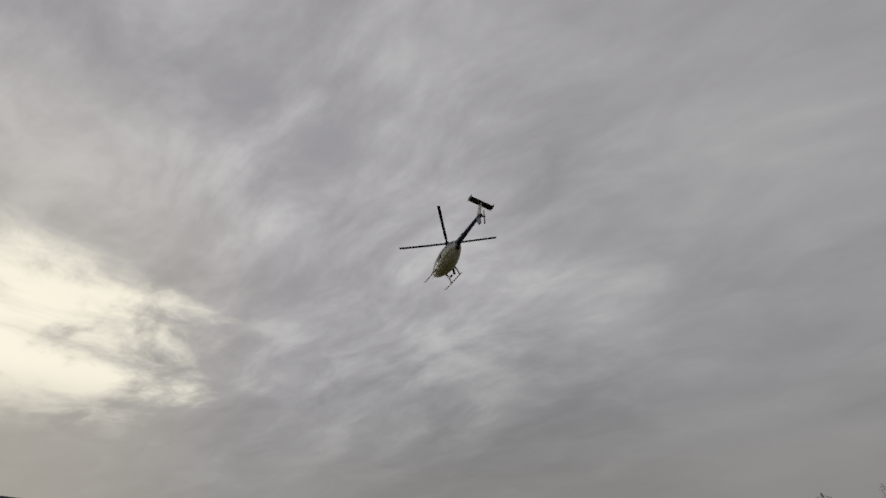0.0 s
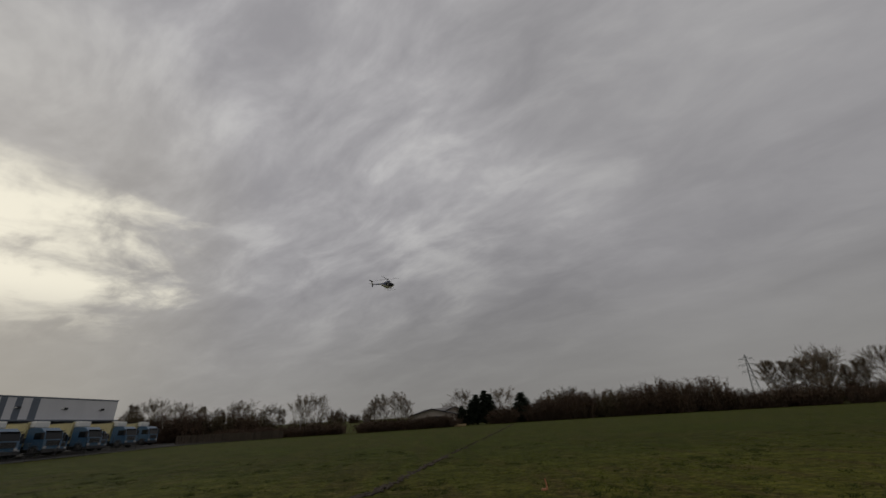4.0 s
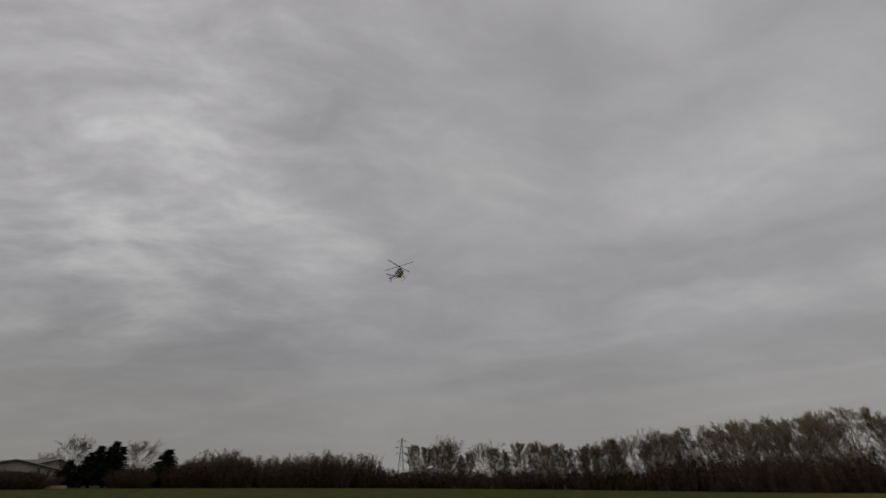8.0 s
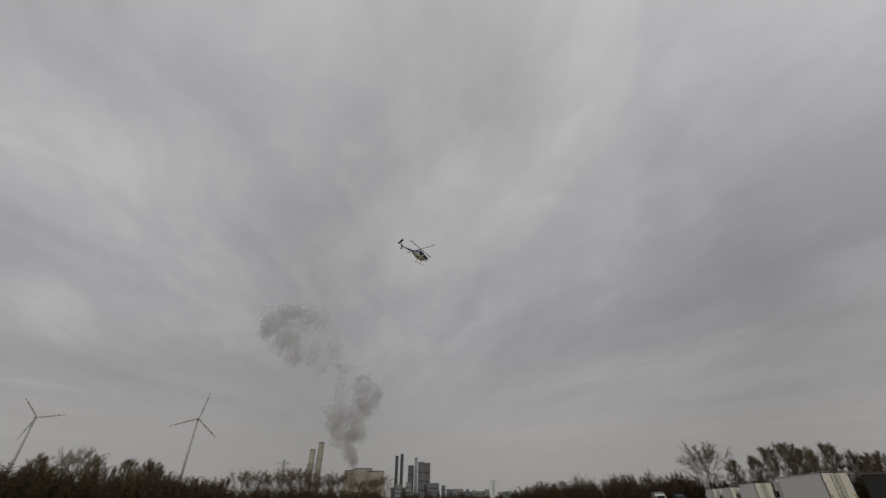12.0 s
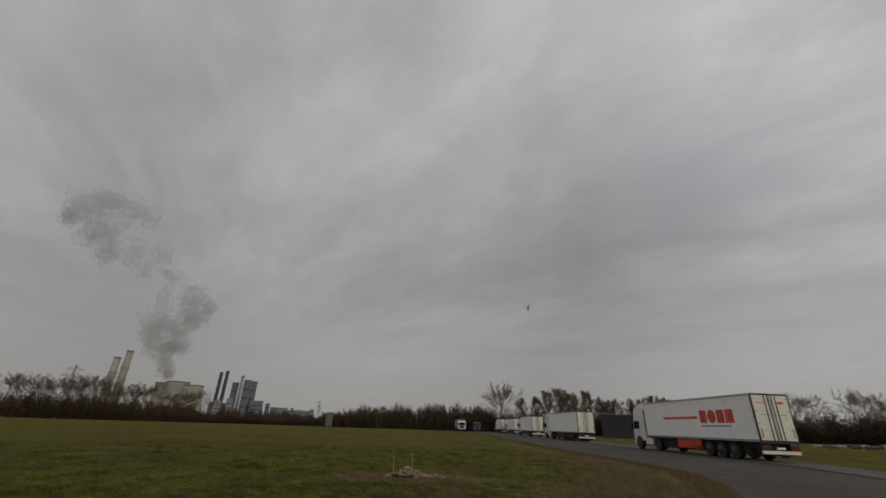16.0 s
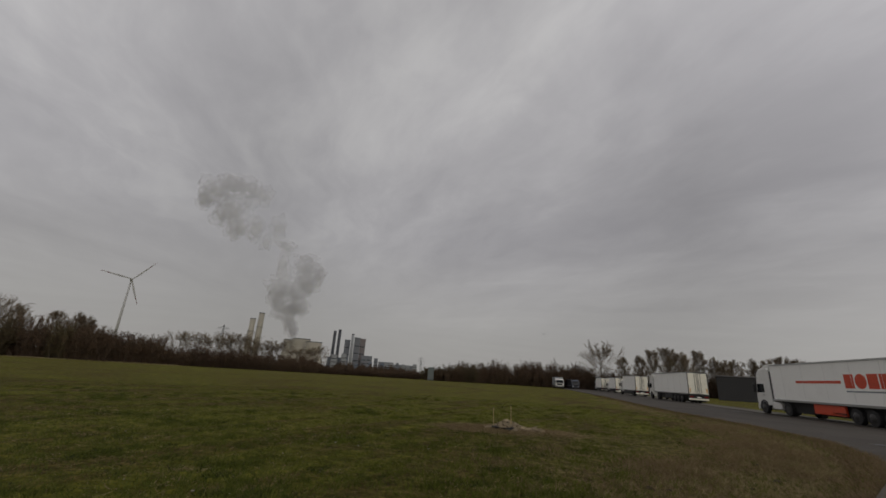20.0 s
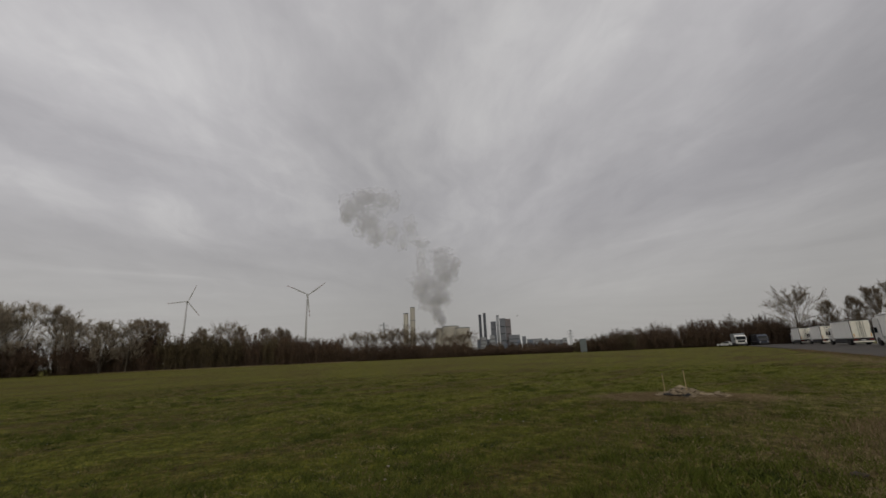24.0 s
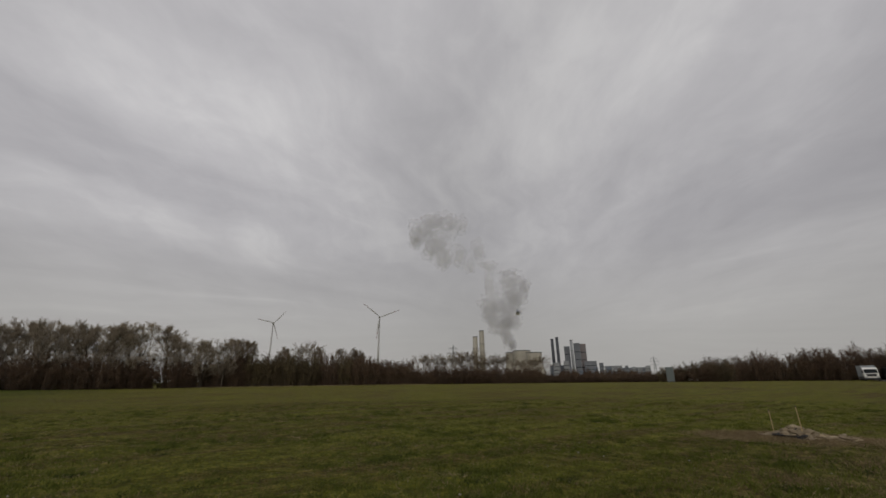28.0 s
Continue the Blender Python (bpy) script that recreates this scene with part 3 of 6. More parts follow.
def build_road():
    n = 80
    e, f = resample(EDGE, n), resample(FAR_SIDE, n)
    strip("road", e, f, 0.10, "asphalt", "worn grey asphalt road curving past the meadow", cross=8)
    mouth = [(-2.4, 2.0), (-7, 7.5), (-16, 9.5), (-28, 10.5), (-54, 12)], [(-28, 7), (-33, 7.4), (-38, 7.6), (-44, 7.8), (-54, 8)]
    strip("road", resample(mouth[0], 20), resample(mouth[1], 20), 0.10, "asphalt", "worn grey asphalt at the mouth of the side road", cross=6)
    # pale paved strip and kerbs
    out = [b + (b - a).normalized() * 0.16 for a, b in zip(e, f)]
    walk_in = [b + (b - a).normalized() * 0.165 for a, b in zip(e, f)]
    walk_out = [b + (b - a).normalized() * 3.6 for a, b in zip(e, f)]
    strip("pavement", walk_in, walk_out, 0.125, "paving", "pale concrete footway along the road", cross=2)
    kerb_row(f, out, 0.135)
    gut_in = [a + (b - a).normalized() * -0.14 for a, b in zip(e, f)]
    kerb_row(e[54:], gut_in[54:], 0.135)
    # dark strip: gutter dirt, and the kerb's shadow painted in with it
    dirt_shade_in = [b + (a - b).normalized() * 0.45 for a, b in zip(e, f)]
    strip("gutter_dirt", dirt_shade_in[:60], f[:60], 0.104, "clod", "dark strip of dirt and painted kerb shadow along the far kerb")
    for x, y, r in ((-7.25, -21.3, 0.36), (-6.6, -47, 0.36)):
        g = Geo()
        g.tube([(0, 0, -0.05), (0, 0, 0.018)], r, 20)
        cover = thing("manhole_cover", "round iron manhole cover set in the asphalt", "manhole cover", Matrix.Translation((x, y, land(x, y) + 0.09)), "manhole covers")
        part("lid", g, "dark_metal", cover)
        g = Geo()
        g.tube([(0, 0, -0.05), (0, 0, 0.014)], r * 1.35, 20)
        part("rim", g, "kerb", cover)


def kerb_row(a, b, lift):
    """Kerb stones one by one."""
    k = new("kerb")
    tagged(k, "grey concrete kerb stones edging the road", "kerb", kind="structure")
    for i in range(len(a) - 1):
        n = max(1, int((a[i + 1] - a[i]).length / 1.0))
        if n > 4:
            n = 4
        for j in range(n):
            p, q = a[i].lerp(a[i + 1], (j + 0.01) / n), a[i].lerp(a[i + 1], (j + 0.99) / n)
            r, s = b[i].lerp(b[i + 1], (j + 0.01) / n), b[i].lerp(b[i + 1], (j + 0.99) / n)
            z = land(p.x, p.y) + lift
            g = Geo()
            lo = [(c.x, c.y, z - 0.22) for c in (p, q, s, r)]
            mid = [(c.x, c.y, z - 0.02) for c in (p, q, s, r)]
            cen = (p + q + r + s) / 4
            top = [(cen.x + (c.x - cen.x) * 0.97, cen.y + (c.y - cen.y) * 0.97, z) for c in (p, q, s, r)]
            g.loft([lo, mid, top])
            part("kerb_stone", g, "kerb", k)


# ---- plants ----
def bare_tree(name, height, seed, spread=0.5, twigs=5, limbs=12, rise=0.5, stem=0.16, stems=1, fork=0.25):
    """Meshes of a leafless tree: stems that branch three times, and a crown of fine twigs."""
    rnd = random.Random(seed)
    trunk, crown = Geo(), Geo()

    def shoot(p, d, length, r, level):
        """One curved branch from p along d, turning upwards, with shoots of its own."""
        pts, q = [p], p
        bend = Vector((rnd.gauss(0, 0.08), rnd.gauss(0, 0.08), rise * (0.45 if level < 3 else 0.25)))
        n = 4 if level == 1 else 2
        for i in range(n):
            d = (d + bend / n + Vector((rnd.gauss(0, 0.05), rnd.gauss(0, 0.05), rnd.gauss(0, 0.04)))).normalized()
            q = q + d * length / n
            pts.append(q)
        trunk.tube(pts, [r * (1 - 0.8 * i / n) for i in range(n + 1)], 3, cap=False)
        kids = {1: 5 + int(rnd.random() * 3), 2: 4, 3: 0}[level]
        for k in range(kids):
            t = rnd.uniform(0.12, 0.98) * n
            i = min(n - 1, int(t))
            o = pts[i].lerp(pts[i + 1], t - i)
            along = (pts[i + 1] - pts[i]).normalized()
            out = along.orthogonal().normalized()
            out.rotate(Matrix.Rotation(rnd.uniform(0, 6.28), 3, along))
            shoot(o, (along + out * rnd.uniform(0.36, 0.85)).normalized(), length * rnd.uniform(0.40, 0.64) * (1.1 - 0.35 * t / n), max(0.013, r * 0.58), level + 1)
        for k in range(twigs if level > 1 else 8):
            t = rnd.uniform(0.10, 1.0) * n
            i = min(n - 1, int(t))
            o = pts[i].lerp(pts[i + 1], t - i)
            v = ((pts[i + 1] - pts[i]).normalized() + Vector((rnd.gauss(0, 0.5), rnd.gauss(0, 0.5), rnd.gauss(0.25, 0.35)))).normalized()
            crown.spike(o, o + v * rnd.uniform(0.03, 0.085) * height, 0.0145)

    for s in range(stems):
        a0 = 6.28 * (s + rnd.random() * 0.5) / stems
        side = Vector((math.cos(a0), math.sin(a0), 0))
        h = height * (rnd.uniform(0.74, 0.86) if stems == 1 else rnd.uniform(0.66, 0.84))
        off = side * (0.0 if stems == 1 else 0.3)
        tilt = side * (0.04 if stems == 1 else 0.20) * h
        pts = []
        for i in range(8):
            t = i / 7
            wob = Vector((noise.noise(Vector((seed, t * 2.4, s))), noise.noise(Vector((t * 2.4, seed, s + 5))), 0)) * 0.045 * height * t
            pts.append(off + tilt * t * t + wob + Vector((0, 0, t * h)))
        r0 = stem * height / 10
        trunk.tube(pts, [r0 * (1 - t / 7.6) ** 1.1 + 0.014 for t in range(8)], 6)
        for k in range(limbs):
            t = fork + (1 - fork) * (k + rnd.random()) / limbs
            i = min(6, int(t * 7))
            p = pts[i].lerp(pts[i + 1], t * 7 - i)
            u = (t - fork) / (1 - fork)
            # longest a third of the way up, so that the crown closes in a dome
            length = height * spread * 0.5 * (0.62 + 0.75 * math.sin(math.pi * min(1, 0.18 + 0.75 * u)) - 0.25 * u) * rnd.uniform(0.75, 1.1)
            a = k * 2.4 + rnd.gauss(0, 0.35)
            lift = rnd.uniform(0.25, 0.6) + rise * 0.8 + 0.7 * u
            shoot(p, Vector((math.cos(a), math.sin(a), lift)).normalized(), length, r0 * 0.18 * (1 - 0.6 * u) + 0.011, 1)
    return trunk, crown


def bush_geo(height, width, seed, stems=46, tufts=1300):
    """A dense leafless bush: stems fanning out, and many twig tufts on them."""
    rnd = random.Random(seed)
    st, cr = Geo(), Geo()
    for _ in range(stems):
        a, r = rnd.uniform(0, 6.28), rnd.uniform(0.1, 1) ** 0.6
        foot = Vector((math.cos(a), math.sin(a), 0)) * r * width * 0.28
        h = height * rnd.uniform(0.6, 1.0) * (1 - 0.5 * r * r)
        tip = Vector((math.cos(a), math.sin(a), 0)) * r * width * 0.46 + Vector((rnd.gauss(0, 0.2), rnd.gauss(0, 0.2), h))
        mid = foot.lerp(tip, 0.5) + Vector((rnd.gauss(0, 0.15), rnd.gauss(0, 0.15), 0.05 * h))
        st.tube([foot, mid, tip], [0.045, 0.03, 0.008], 3, cap=False)
        for _ in range(tufts // stems):
            t = rnd.uniform(0.02, 1.0)
            q = foot.lerp(mid, t * 2) if t < 0.5 else mid.lerp(tip, t * 2 - 1)
            for _ in range(3):
                d = Vector((rnd.gauss(0, 0.75), rnd.gauss(0, 0.75), rnd.gauss(0.45, 0.5))).normalized()
                cr.spike(q, q + d * rnd.uniform(0.25, 0.85) * height / 5, 0.021)
    return st, cr


def conifer_geo(height, width, seed):
    rnd = random.Random(seed)
    tr, cr = Geo(), Geo()
    tr.tube([(0, 0, 0), (0, 0, height * 0.95)], [0.22, 0.03], 6)
    for i in range(46):
        t = 0.06 + 0.94 * i / 45
        n = int(5 + 9 * (1 - t))
        for k in range(n):
            a = rnd.uniform(0, 6.28)
            reach = width * 0.5 * (1.04 - t) ** 0.75 * rnd.uniform(0.7, 1.05)
            p = Vector((0, 0, t * height))
            q = p + Vector((math.cos(a) * reach, math.sin(a) * reach, reach * rnd.uniform(-0.15, 0.35)))
            cr.spike(p, q, 0.10)
            for _ in range(5):
                u = rnd.uniform(0.25, 1)
                w = p.lerp(q, u)
                d = Vector((rnd.gauss(0, 1), rnd.gauss(0, 1), rnd.gauss(0.3, 0.5))).normalized()
                cr.spike(w, w + d * rnd.uniform(0.3, 0.7), 0.14)
    return tr, cr


def plant_of(name, label, category, geos, mats, group):
    e = thing(name, label, category, Matrix.Translation((0, 0, -300)), group)
    part("trunk" if category == "tree" else "stem", geos[0], mats[0], e)
    part("crown", geos[1], mats[1], e)
    return e


def place(src, az, d, scale=1.0, turn=0.0, sink=0.05, squash=1.0):
    x, y, z = polar(az, d)
    c = copy_thing(src, Matrix.Translation((x, y, z - sink)) @ Matrix.Rotation(turn, 4, "Z"))
    c.scale = (scale * squash, scale * squash, scale)
    return c


PROTOS = []
THICKET = []


def proto(*a):
    e = plant_of(*a)
    PROTOS.append(e)
    return e


def build_plants():
    rnd = random.Random(11)
    bushes = [proto("bush", "dense leafless brown bush in a hedge row", "bush", bush_geo(5, 5.4, s), ("bark", "bush_twig"), "hedge bushes") for s in (1, 2, 3)]
    buds = [proto("bush", "leafless bush with first yellow-green buds", "bush", bush_geo(5, 4.8, s), ("bark", "bud_twig"), "budding bushes") for s in (4, 5)]
    pops = [proto("tree", "slender leafless poplar above the hedge", "tree", bare_tree("p", 10, s, 0.52, 9, 25, 0.80, 0.11, 1, 0.10), ("bark", "twig"), "slender trees") for s in (21, 22, 23)]
    wills = [proto("tree", "broad leafless pale-twigged willow with several stems", "tree", bare_tree("w", 10, s, 0.66, 9, 14, 0.75, 0.10, 2, 0.10), ("bark", "pale_twig"), "willows") for s in (31, 32, 33)]
    rounds = [proto("tree", "leafless round-crowned broadleaf tree", "tree", bare_tree("r", 10, s, 0.90, 8, 20, 0.38, 0.14, 1, 0.20), ("bark", "twig"), "bare round trees") for s in (41, 42)]
    birches = [proto("tree", "leafless birch with a pale trunk and fine twigs", "tree", bare_tree("b", 10, s, 0.62, 9, 18, 0.3, 0.10, 1, 0.18), ("birch_bark", "pale_twig"), "birches") for s in (51, 52)]
    conis = [proto("tree", "dense dark evergreen conifer", "tree", conifer_geo(10, 5.5, s), ("bark", "conifer"), "conifers") for s in (61, 62)]

    def hedge(az0, az1, d0, d1, el0, el1, step, kinds, depth=7.0, rows=2, vary=0.14):
        """Bushes between two bearings, their tops at the elevations el0 to el1."""
        step *= 1.35
        rows = min(rows, 2)
        n = max(1, int(round((az1 - az0) / step)))
        for r in range(rows):
            for i in range(n):
                t = (i + rnd.random() * 0.8) / n
                az, d = az0 + (az1 - az0) * t, d0 + (d1 - d0) * t + r * depth * rnd.uniform(0.5, 1.1)
                x, y, z = polar(az, d)
                top = EYE[2] + d * math.tan(radians(el0 + (el1 - el0) * t)) - z
                s = max(0.2, 1.10 * top / 5.0 * rnd.uniform(1 - vary, 1 + vary * 0.4) * (1.0 if r else 0.93))
                w = min(1.9, max(0.85, 1.5 / s ** 0.6)) * rnd.uniform(0.9, 1.15)
                THICKET.append((az, d + 4, top * 0.8))
                place(rnd.choice(kinds), az, d, s, rnd.uniform(0, 6.28), squash=w)

    def tall(kinds, az, d, el, squash=1.0, base=10.0):
        x, y, z = polar(az, d)
        top = EYE[2] + d * math.tan(radians(el)) - z
        place(rnd.choice(kinds), az, d, top / base, rnd.uniform(0, 6.28), squash=squash)

    # north-west: shrubs behind the lorry yard, low hedge, birches
    hedge(-33.6, -20, 108, 112, 4.0, 3.9, 1.9, bushes + buds, rows=2)
    hedge(-25, -9.5, 100, 108, 1.55, 1.6, 1.5, bushes, rows=2, depth=3)
    hedge(-20, -10, 120, 120, 3.0, 2.3, 2.0, buds, rows=1)
    for az, el in ((-33, 4.2), (-31, 4.4), (-28.5, 4.1), (-26.5, 4.0), (-22.4, 4.3), (-19, 3.6), (-17.7, 3.4)):
        tall(pops + rounds, az, 116, el)
    tall(birches, -15.4, 112, 5.1)
    tall(rounds, -13.4, 112, 4.5, 0.8)
    # barn garden
    hedge(-8.6, 4.4, 104, 112, 1.7, 1.9, 1.4, bushes, rows=2, depth=3)
    for az, el in ((-7.0, 3.4), (-5.4, 4.8), (-3.3, 5.0), (-2.2, 4.2), (-6.2, 4.3)):
        tall(birches, az, 114, el)
    for az, el, w in ((5.2, 2.6, 2.2), (7.2, 3.9, 1.9), (8.35, 4.35, 1.8), (6.6, 3.3, 2.0), (13.2, 3.8, 2.4), (9.0, 3.9, 1.7)):
        tall(conis, az, 124, el, w)
    tall(rounds, 5.3, 134, 4.2)
    tall(rounds, 10.6, 134, 4.3, 1.1)
    tall(rounds, 3.4, 150, 2.9)
    hedge(9, 22, 118, 122, 2.4, 3.7, 1.6, bushes, rows=3)
    hedge(16, 36, 122, 128, 4.1, 4.3, 1.7, bushes + buds, rows=3)
    # poplars over the hedge
    hedge(34, 72, 128, 136, 2.3, 2.1, 1.6, bushes, rows=2, depth=6)
    az = 41.0
    while az < 71:
        tall(pops + pops + rounds, az, rnd.uniform(132, 142), rnd.uniform(3.7, 5.0), 1.1)
        az += rnd.uniform(1.0, 1.9)
    for az, el in ((45.3, 5.05), (65.2, 5.0), (57.6, 4.5), (62.5, 4.8)):
        tall(pops, az, 134, el, 1.2)
    # willows
    hedge(70, 98, 134, 142, 3.2, 3.2, 1.6, bushes, rows=3, depth=5)
    for az, el in ((71.5, 5.9), (73.4, 5.6), (76.0, 6.1), (77.8, 6.3), (79.6, 6.7), (81.4, 6.5), (83.2, 6.9), (85.3, 6.85), (86.8, 6.3), (89.9, 6.1), (91.0, 5.2), (93.4, 5.3), (95.5, 5.0)):
        tall(wills, az, rnd.uniform(138, 146), el, 1.05)
    # hedge towards the power station
    hedge(96, 113, 142, 142, 3.9, 3.6, 1.35, bushes + bushes + buds, rows=3, depth=5)
    for az, el in ((98.2, 4.7), (97.0, 4.9), (102.4, 4.5), (105.0, 4.3), (106.5, 4.6), (109.3, 3.9), (111.2, 4.4), (112.2, 4.0)):
        tall(pops + rounds, az, 150, el)
    hedge(112, 119.5, 140, 142, 3.15, 2.7, 1.15, bushes, rows=3, depth=4, vary=0.06)
    hedge(119, 137, 144, 146, 1.9, 1.7, 1.3, bushes, rows=3, depth=4, vary=0.2)
    for az, el in ((120.6, 2.9), (122.6, 2.9), (124.3, 3.0), (126.0, 3.1), (127.2, 3.3), (128.4, 2.6), (130.0, 2.8), (131.3, 2.9), (136.4, 2.5), (133.8, 2.1), (135.2, 2.2)):
        tall(rounds, az, 158, el, 1.25)
    hedge(136.5, 151, 150, 152, 0.75, 0.6, 1.2, bushes, rows=2, depth=4, vary=0.3)
    hedge(139, 150, 420, 420, 1.2, 1.1, 1.0, bushes, rows=2, depth=30, vary=0.3)
    hedge(150.8, 158, 150, 150, 1.2, 2.3, 1.1, bushes + buds, rows=2, depth=4, vary=0.2)
    hedge(156, 173, 158, 170, 2.4, 3.2, 1.25, bushes, rows=3, depth=6, vary=0.12)
    # south: bare trees behind the lorries
    tall(rounds, 174.0, 170, 4.9, 1.1)
    hedge(170, 206, 172, 150, 2.4, 2.0, 1.5, bushes, rows=2, depth=5, vary=0.15)
    for az, el in ((176.6, 3.7), (178.7, 3.9), (180.0, 4.5), (181.6, 4.8), (183.4, 4.7), (184.8, 4.5), (186.4, 4.2), (188.2, 4.0), (190, 4.1), (192.3, 4.0), (194.5, 3.7), (197, 3.6), (200, 3.5), (182.4, 4.4), (187.3, 3.9), (191.2, 3.8), (193.4, 3.9)):
        tall(pops, az, rnd.uniform(150, 165), el, 0.95)
    hedge(203, 226, 132, 118, 2.6, 3.0, 1.6, bushes, rows=3, depth=5)
    for az, el in ((204, 3.5), (206.5, 3.7), (210.6, 3.9), (213, 3.6), (216, 3.7), (219, 3.5), (222, 3.6)):
        tall(rounds, az, 138, el, 1.2)
    # beyond the gap in the hedge
    hedge(-12, -6.5, 420, 420, 3.2, 3.0, 0.8, bushes, rows=1, vary=0.4)
    # the tangle of twigs deeper in the hedges
    g = Geo()
    for az, d, top in THICKET:
        for _ in range(260):
            x, y, z = polar(az + rnd.gauss(0, 0.6) * 130 / d, d + rnd.gauss(0, 1.2))
            h = top * rnd.uniform(0.0, 0.8) ** 1.35 - 0.1
            q = Vector((x, y, z + h))
            g.spike(q, q + Vector((rnd.gauss(0, 0.5), rnd.gauss(0, 0.5), rnd.uniform(0.4, 1.3))) * 1.2, 0.042)
    tagged(part("thicket", g, "bush_twig"), "tangle of brown twigs inside the hedges", "thicket", kind="stuff")
    for e in PROTOS:
        for o in (*e.children_recursive, e):
            bpy.data.objects.remove(o)


# ---- far structures ----
def chimney(az, d, el_top, r0, r1, material, label, cap="dark_stack"):
    x, y, _ = polar(az, d)
    z1 = EYE[2] + d * math.tan(radians(el_top))
    e = thing("chimney", label, "chimney", Matrix.Translation((x, y, -1)), "power station chimneys")
    g = Geo()
    g.tube([(0, 0, 0), (0, 0, z1 * 0.5), (0, 0, z1)], [r0, (r0 + r1) / 2 * 0.97, r1], 24)
    part("shaft", g, material, e, smooth=True)
    g = Geo()
    g.tube([(0, 0, z1 - 1.0), (0, 0, z1 + 1.2)], r1 * 1.06, 24)
    part("rim", g, cap, e)
    g = Geo()
    g.tube([(0, 0, z1 * 0.72), (0, 0, z1 * 0.72 + 1.4)], (r0 + r1) / 2 * 1.1, 24)
    part("gallery", g, "lattice", e)
    return e


def cooling_tower(az, d, el_top, r_top):
    x, y, _ = polar(az, d)
    h = EYE[2] + d * math.tan(radians(el_top))
    e = thing("cooling_tower", "cream concrete cooling tower with a waisted shell", "cooling tower", Matrix.Translation((x, y, -1)), "cooling towers")
    g = Geo()
    prof = [(0, 1.45), (0.2, 1.27), (0.45, 1.08), (0.7, 0.96), (0.85, 0.97), (1.0, 1.0)]
    rings = [[(r_top * r * math.cos(2 * math.pi * k / 40), r_top * r * math.sin(2 * math.pi * k / 40), 6 + t * (h - 6)) for k in range(40)] for t, r in prof]
    inner = [[(p[0] * 0.965, p[1] * 0.965, p[2]) for p in ring] for ring in reversed(rings[3:])]
    g.loft(rings + inner, cap=False)
    part("shell", g, "cream", e, smooth=True)
    for k in range(20):
        a = 2 * math.pi * k / 20
        g = Geo()
        g.tube([(r_top * 1.5 * math.cos(a), r_top * 1.5 * math.sin(a), 0), (r_top * 1.45 * math.cos(a + 0.1), r_top * 1.45 * math.sin(a + 0.1), 6.5)], 0.6, 5)
        part("strut", g, "concrete", e)
    g = Geo()
    g.loft([[(r_top * q * math.cos(2 * math.pi * k / 40), r_top * q * math.sin(2 * math.pi * k / 40), h + zz) for k in range(40)] for q, zz in ((1.005, -1.5), (1.03, -1.5), (1.03, 0.3), (0.97, 0.3))], cap=False)
    part("rim", g, "dark_stack", e)
    return e


def plant_block(name, az0, az1, d, el1, depth, material, label, roof="plant_grey", ribs=5):
    """A boiler house or hall across two bearings, facing the viewer."""
    mid = (az0 + az1) / 2
    x, y, _ = polar(mid, d)
    w = 2 * d * math.tan(radians((az1 - az0) / 2))
    h = EYE[2] + d * math.tan(radians(el1)) + 1
    e = thing(name, label, "industrial building", Matrix.Translation((x, y, -1)) @ Matrix.Rotation(radians(-mid), 4, "Z"), "power station blocks")
    part("wall", Geo().box(-w / 2, w / 2, 0, depth, 0, h, 0.3), material, e)
    part("roof", Geo().box(-w / 2 - 0.3, w / 2 + 0.3, -0.3, depth + 0.3, h + 0.01, h + 1.2, 0.1), roof, e)
    for k in range(ribs):
        cx = -w / 2 + w * (k + 0.5) / ribs
        part("facade_rib", Geo().box(cx - w * 0.03, cx + w * 0.03, -0.5, -0.01, 2, h * 0.97), roof, e)
    for k in range(3):
        zz = h * (0.3 + 0.22 * k)
        part("window_band", Geo().box(-w * 0.46, w * 0.46, -0.3, -0.02, zz, zz + h * 0.02 + 0.8), "glass", e)
    return e


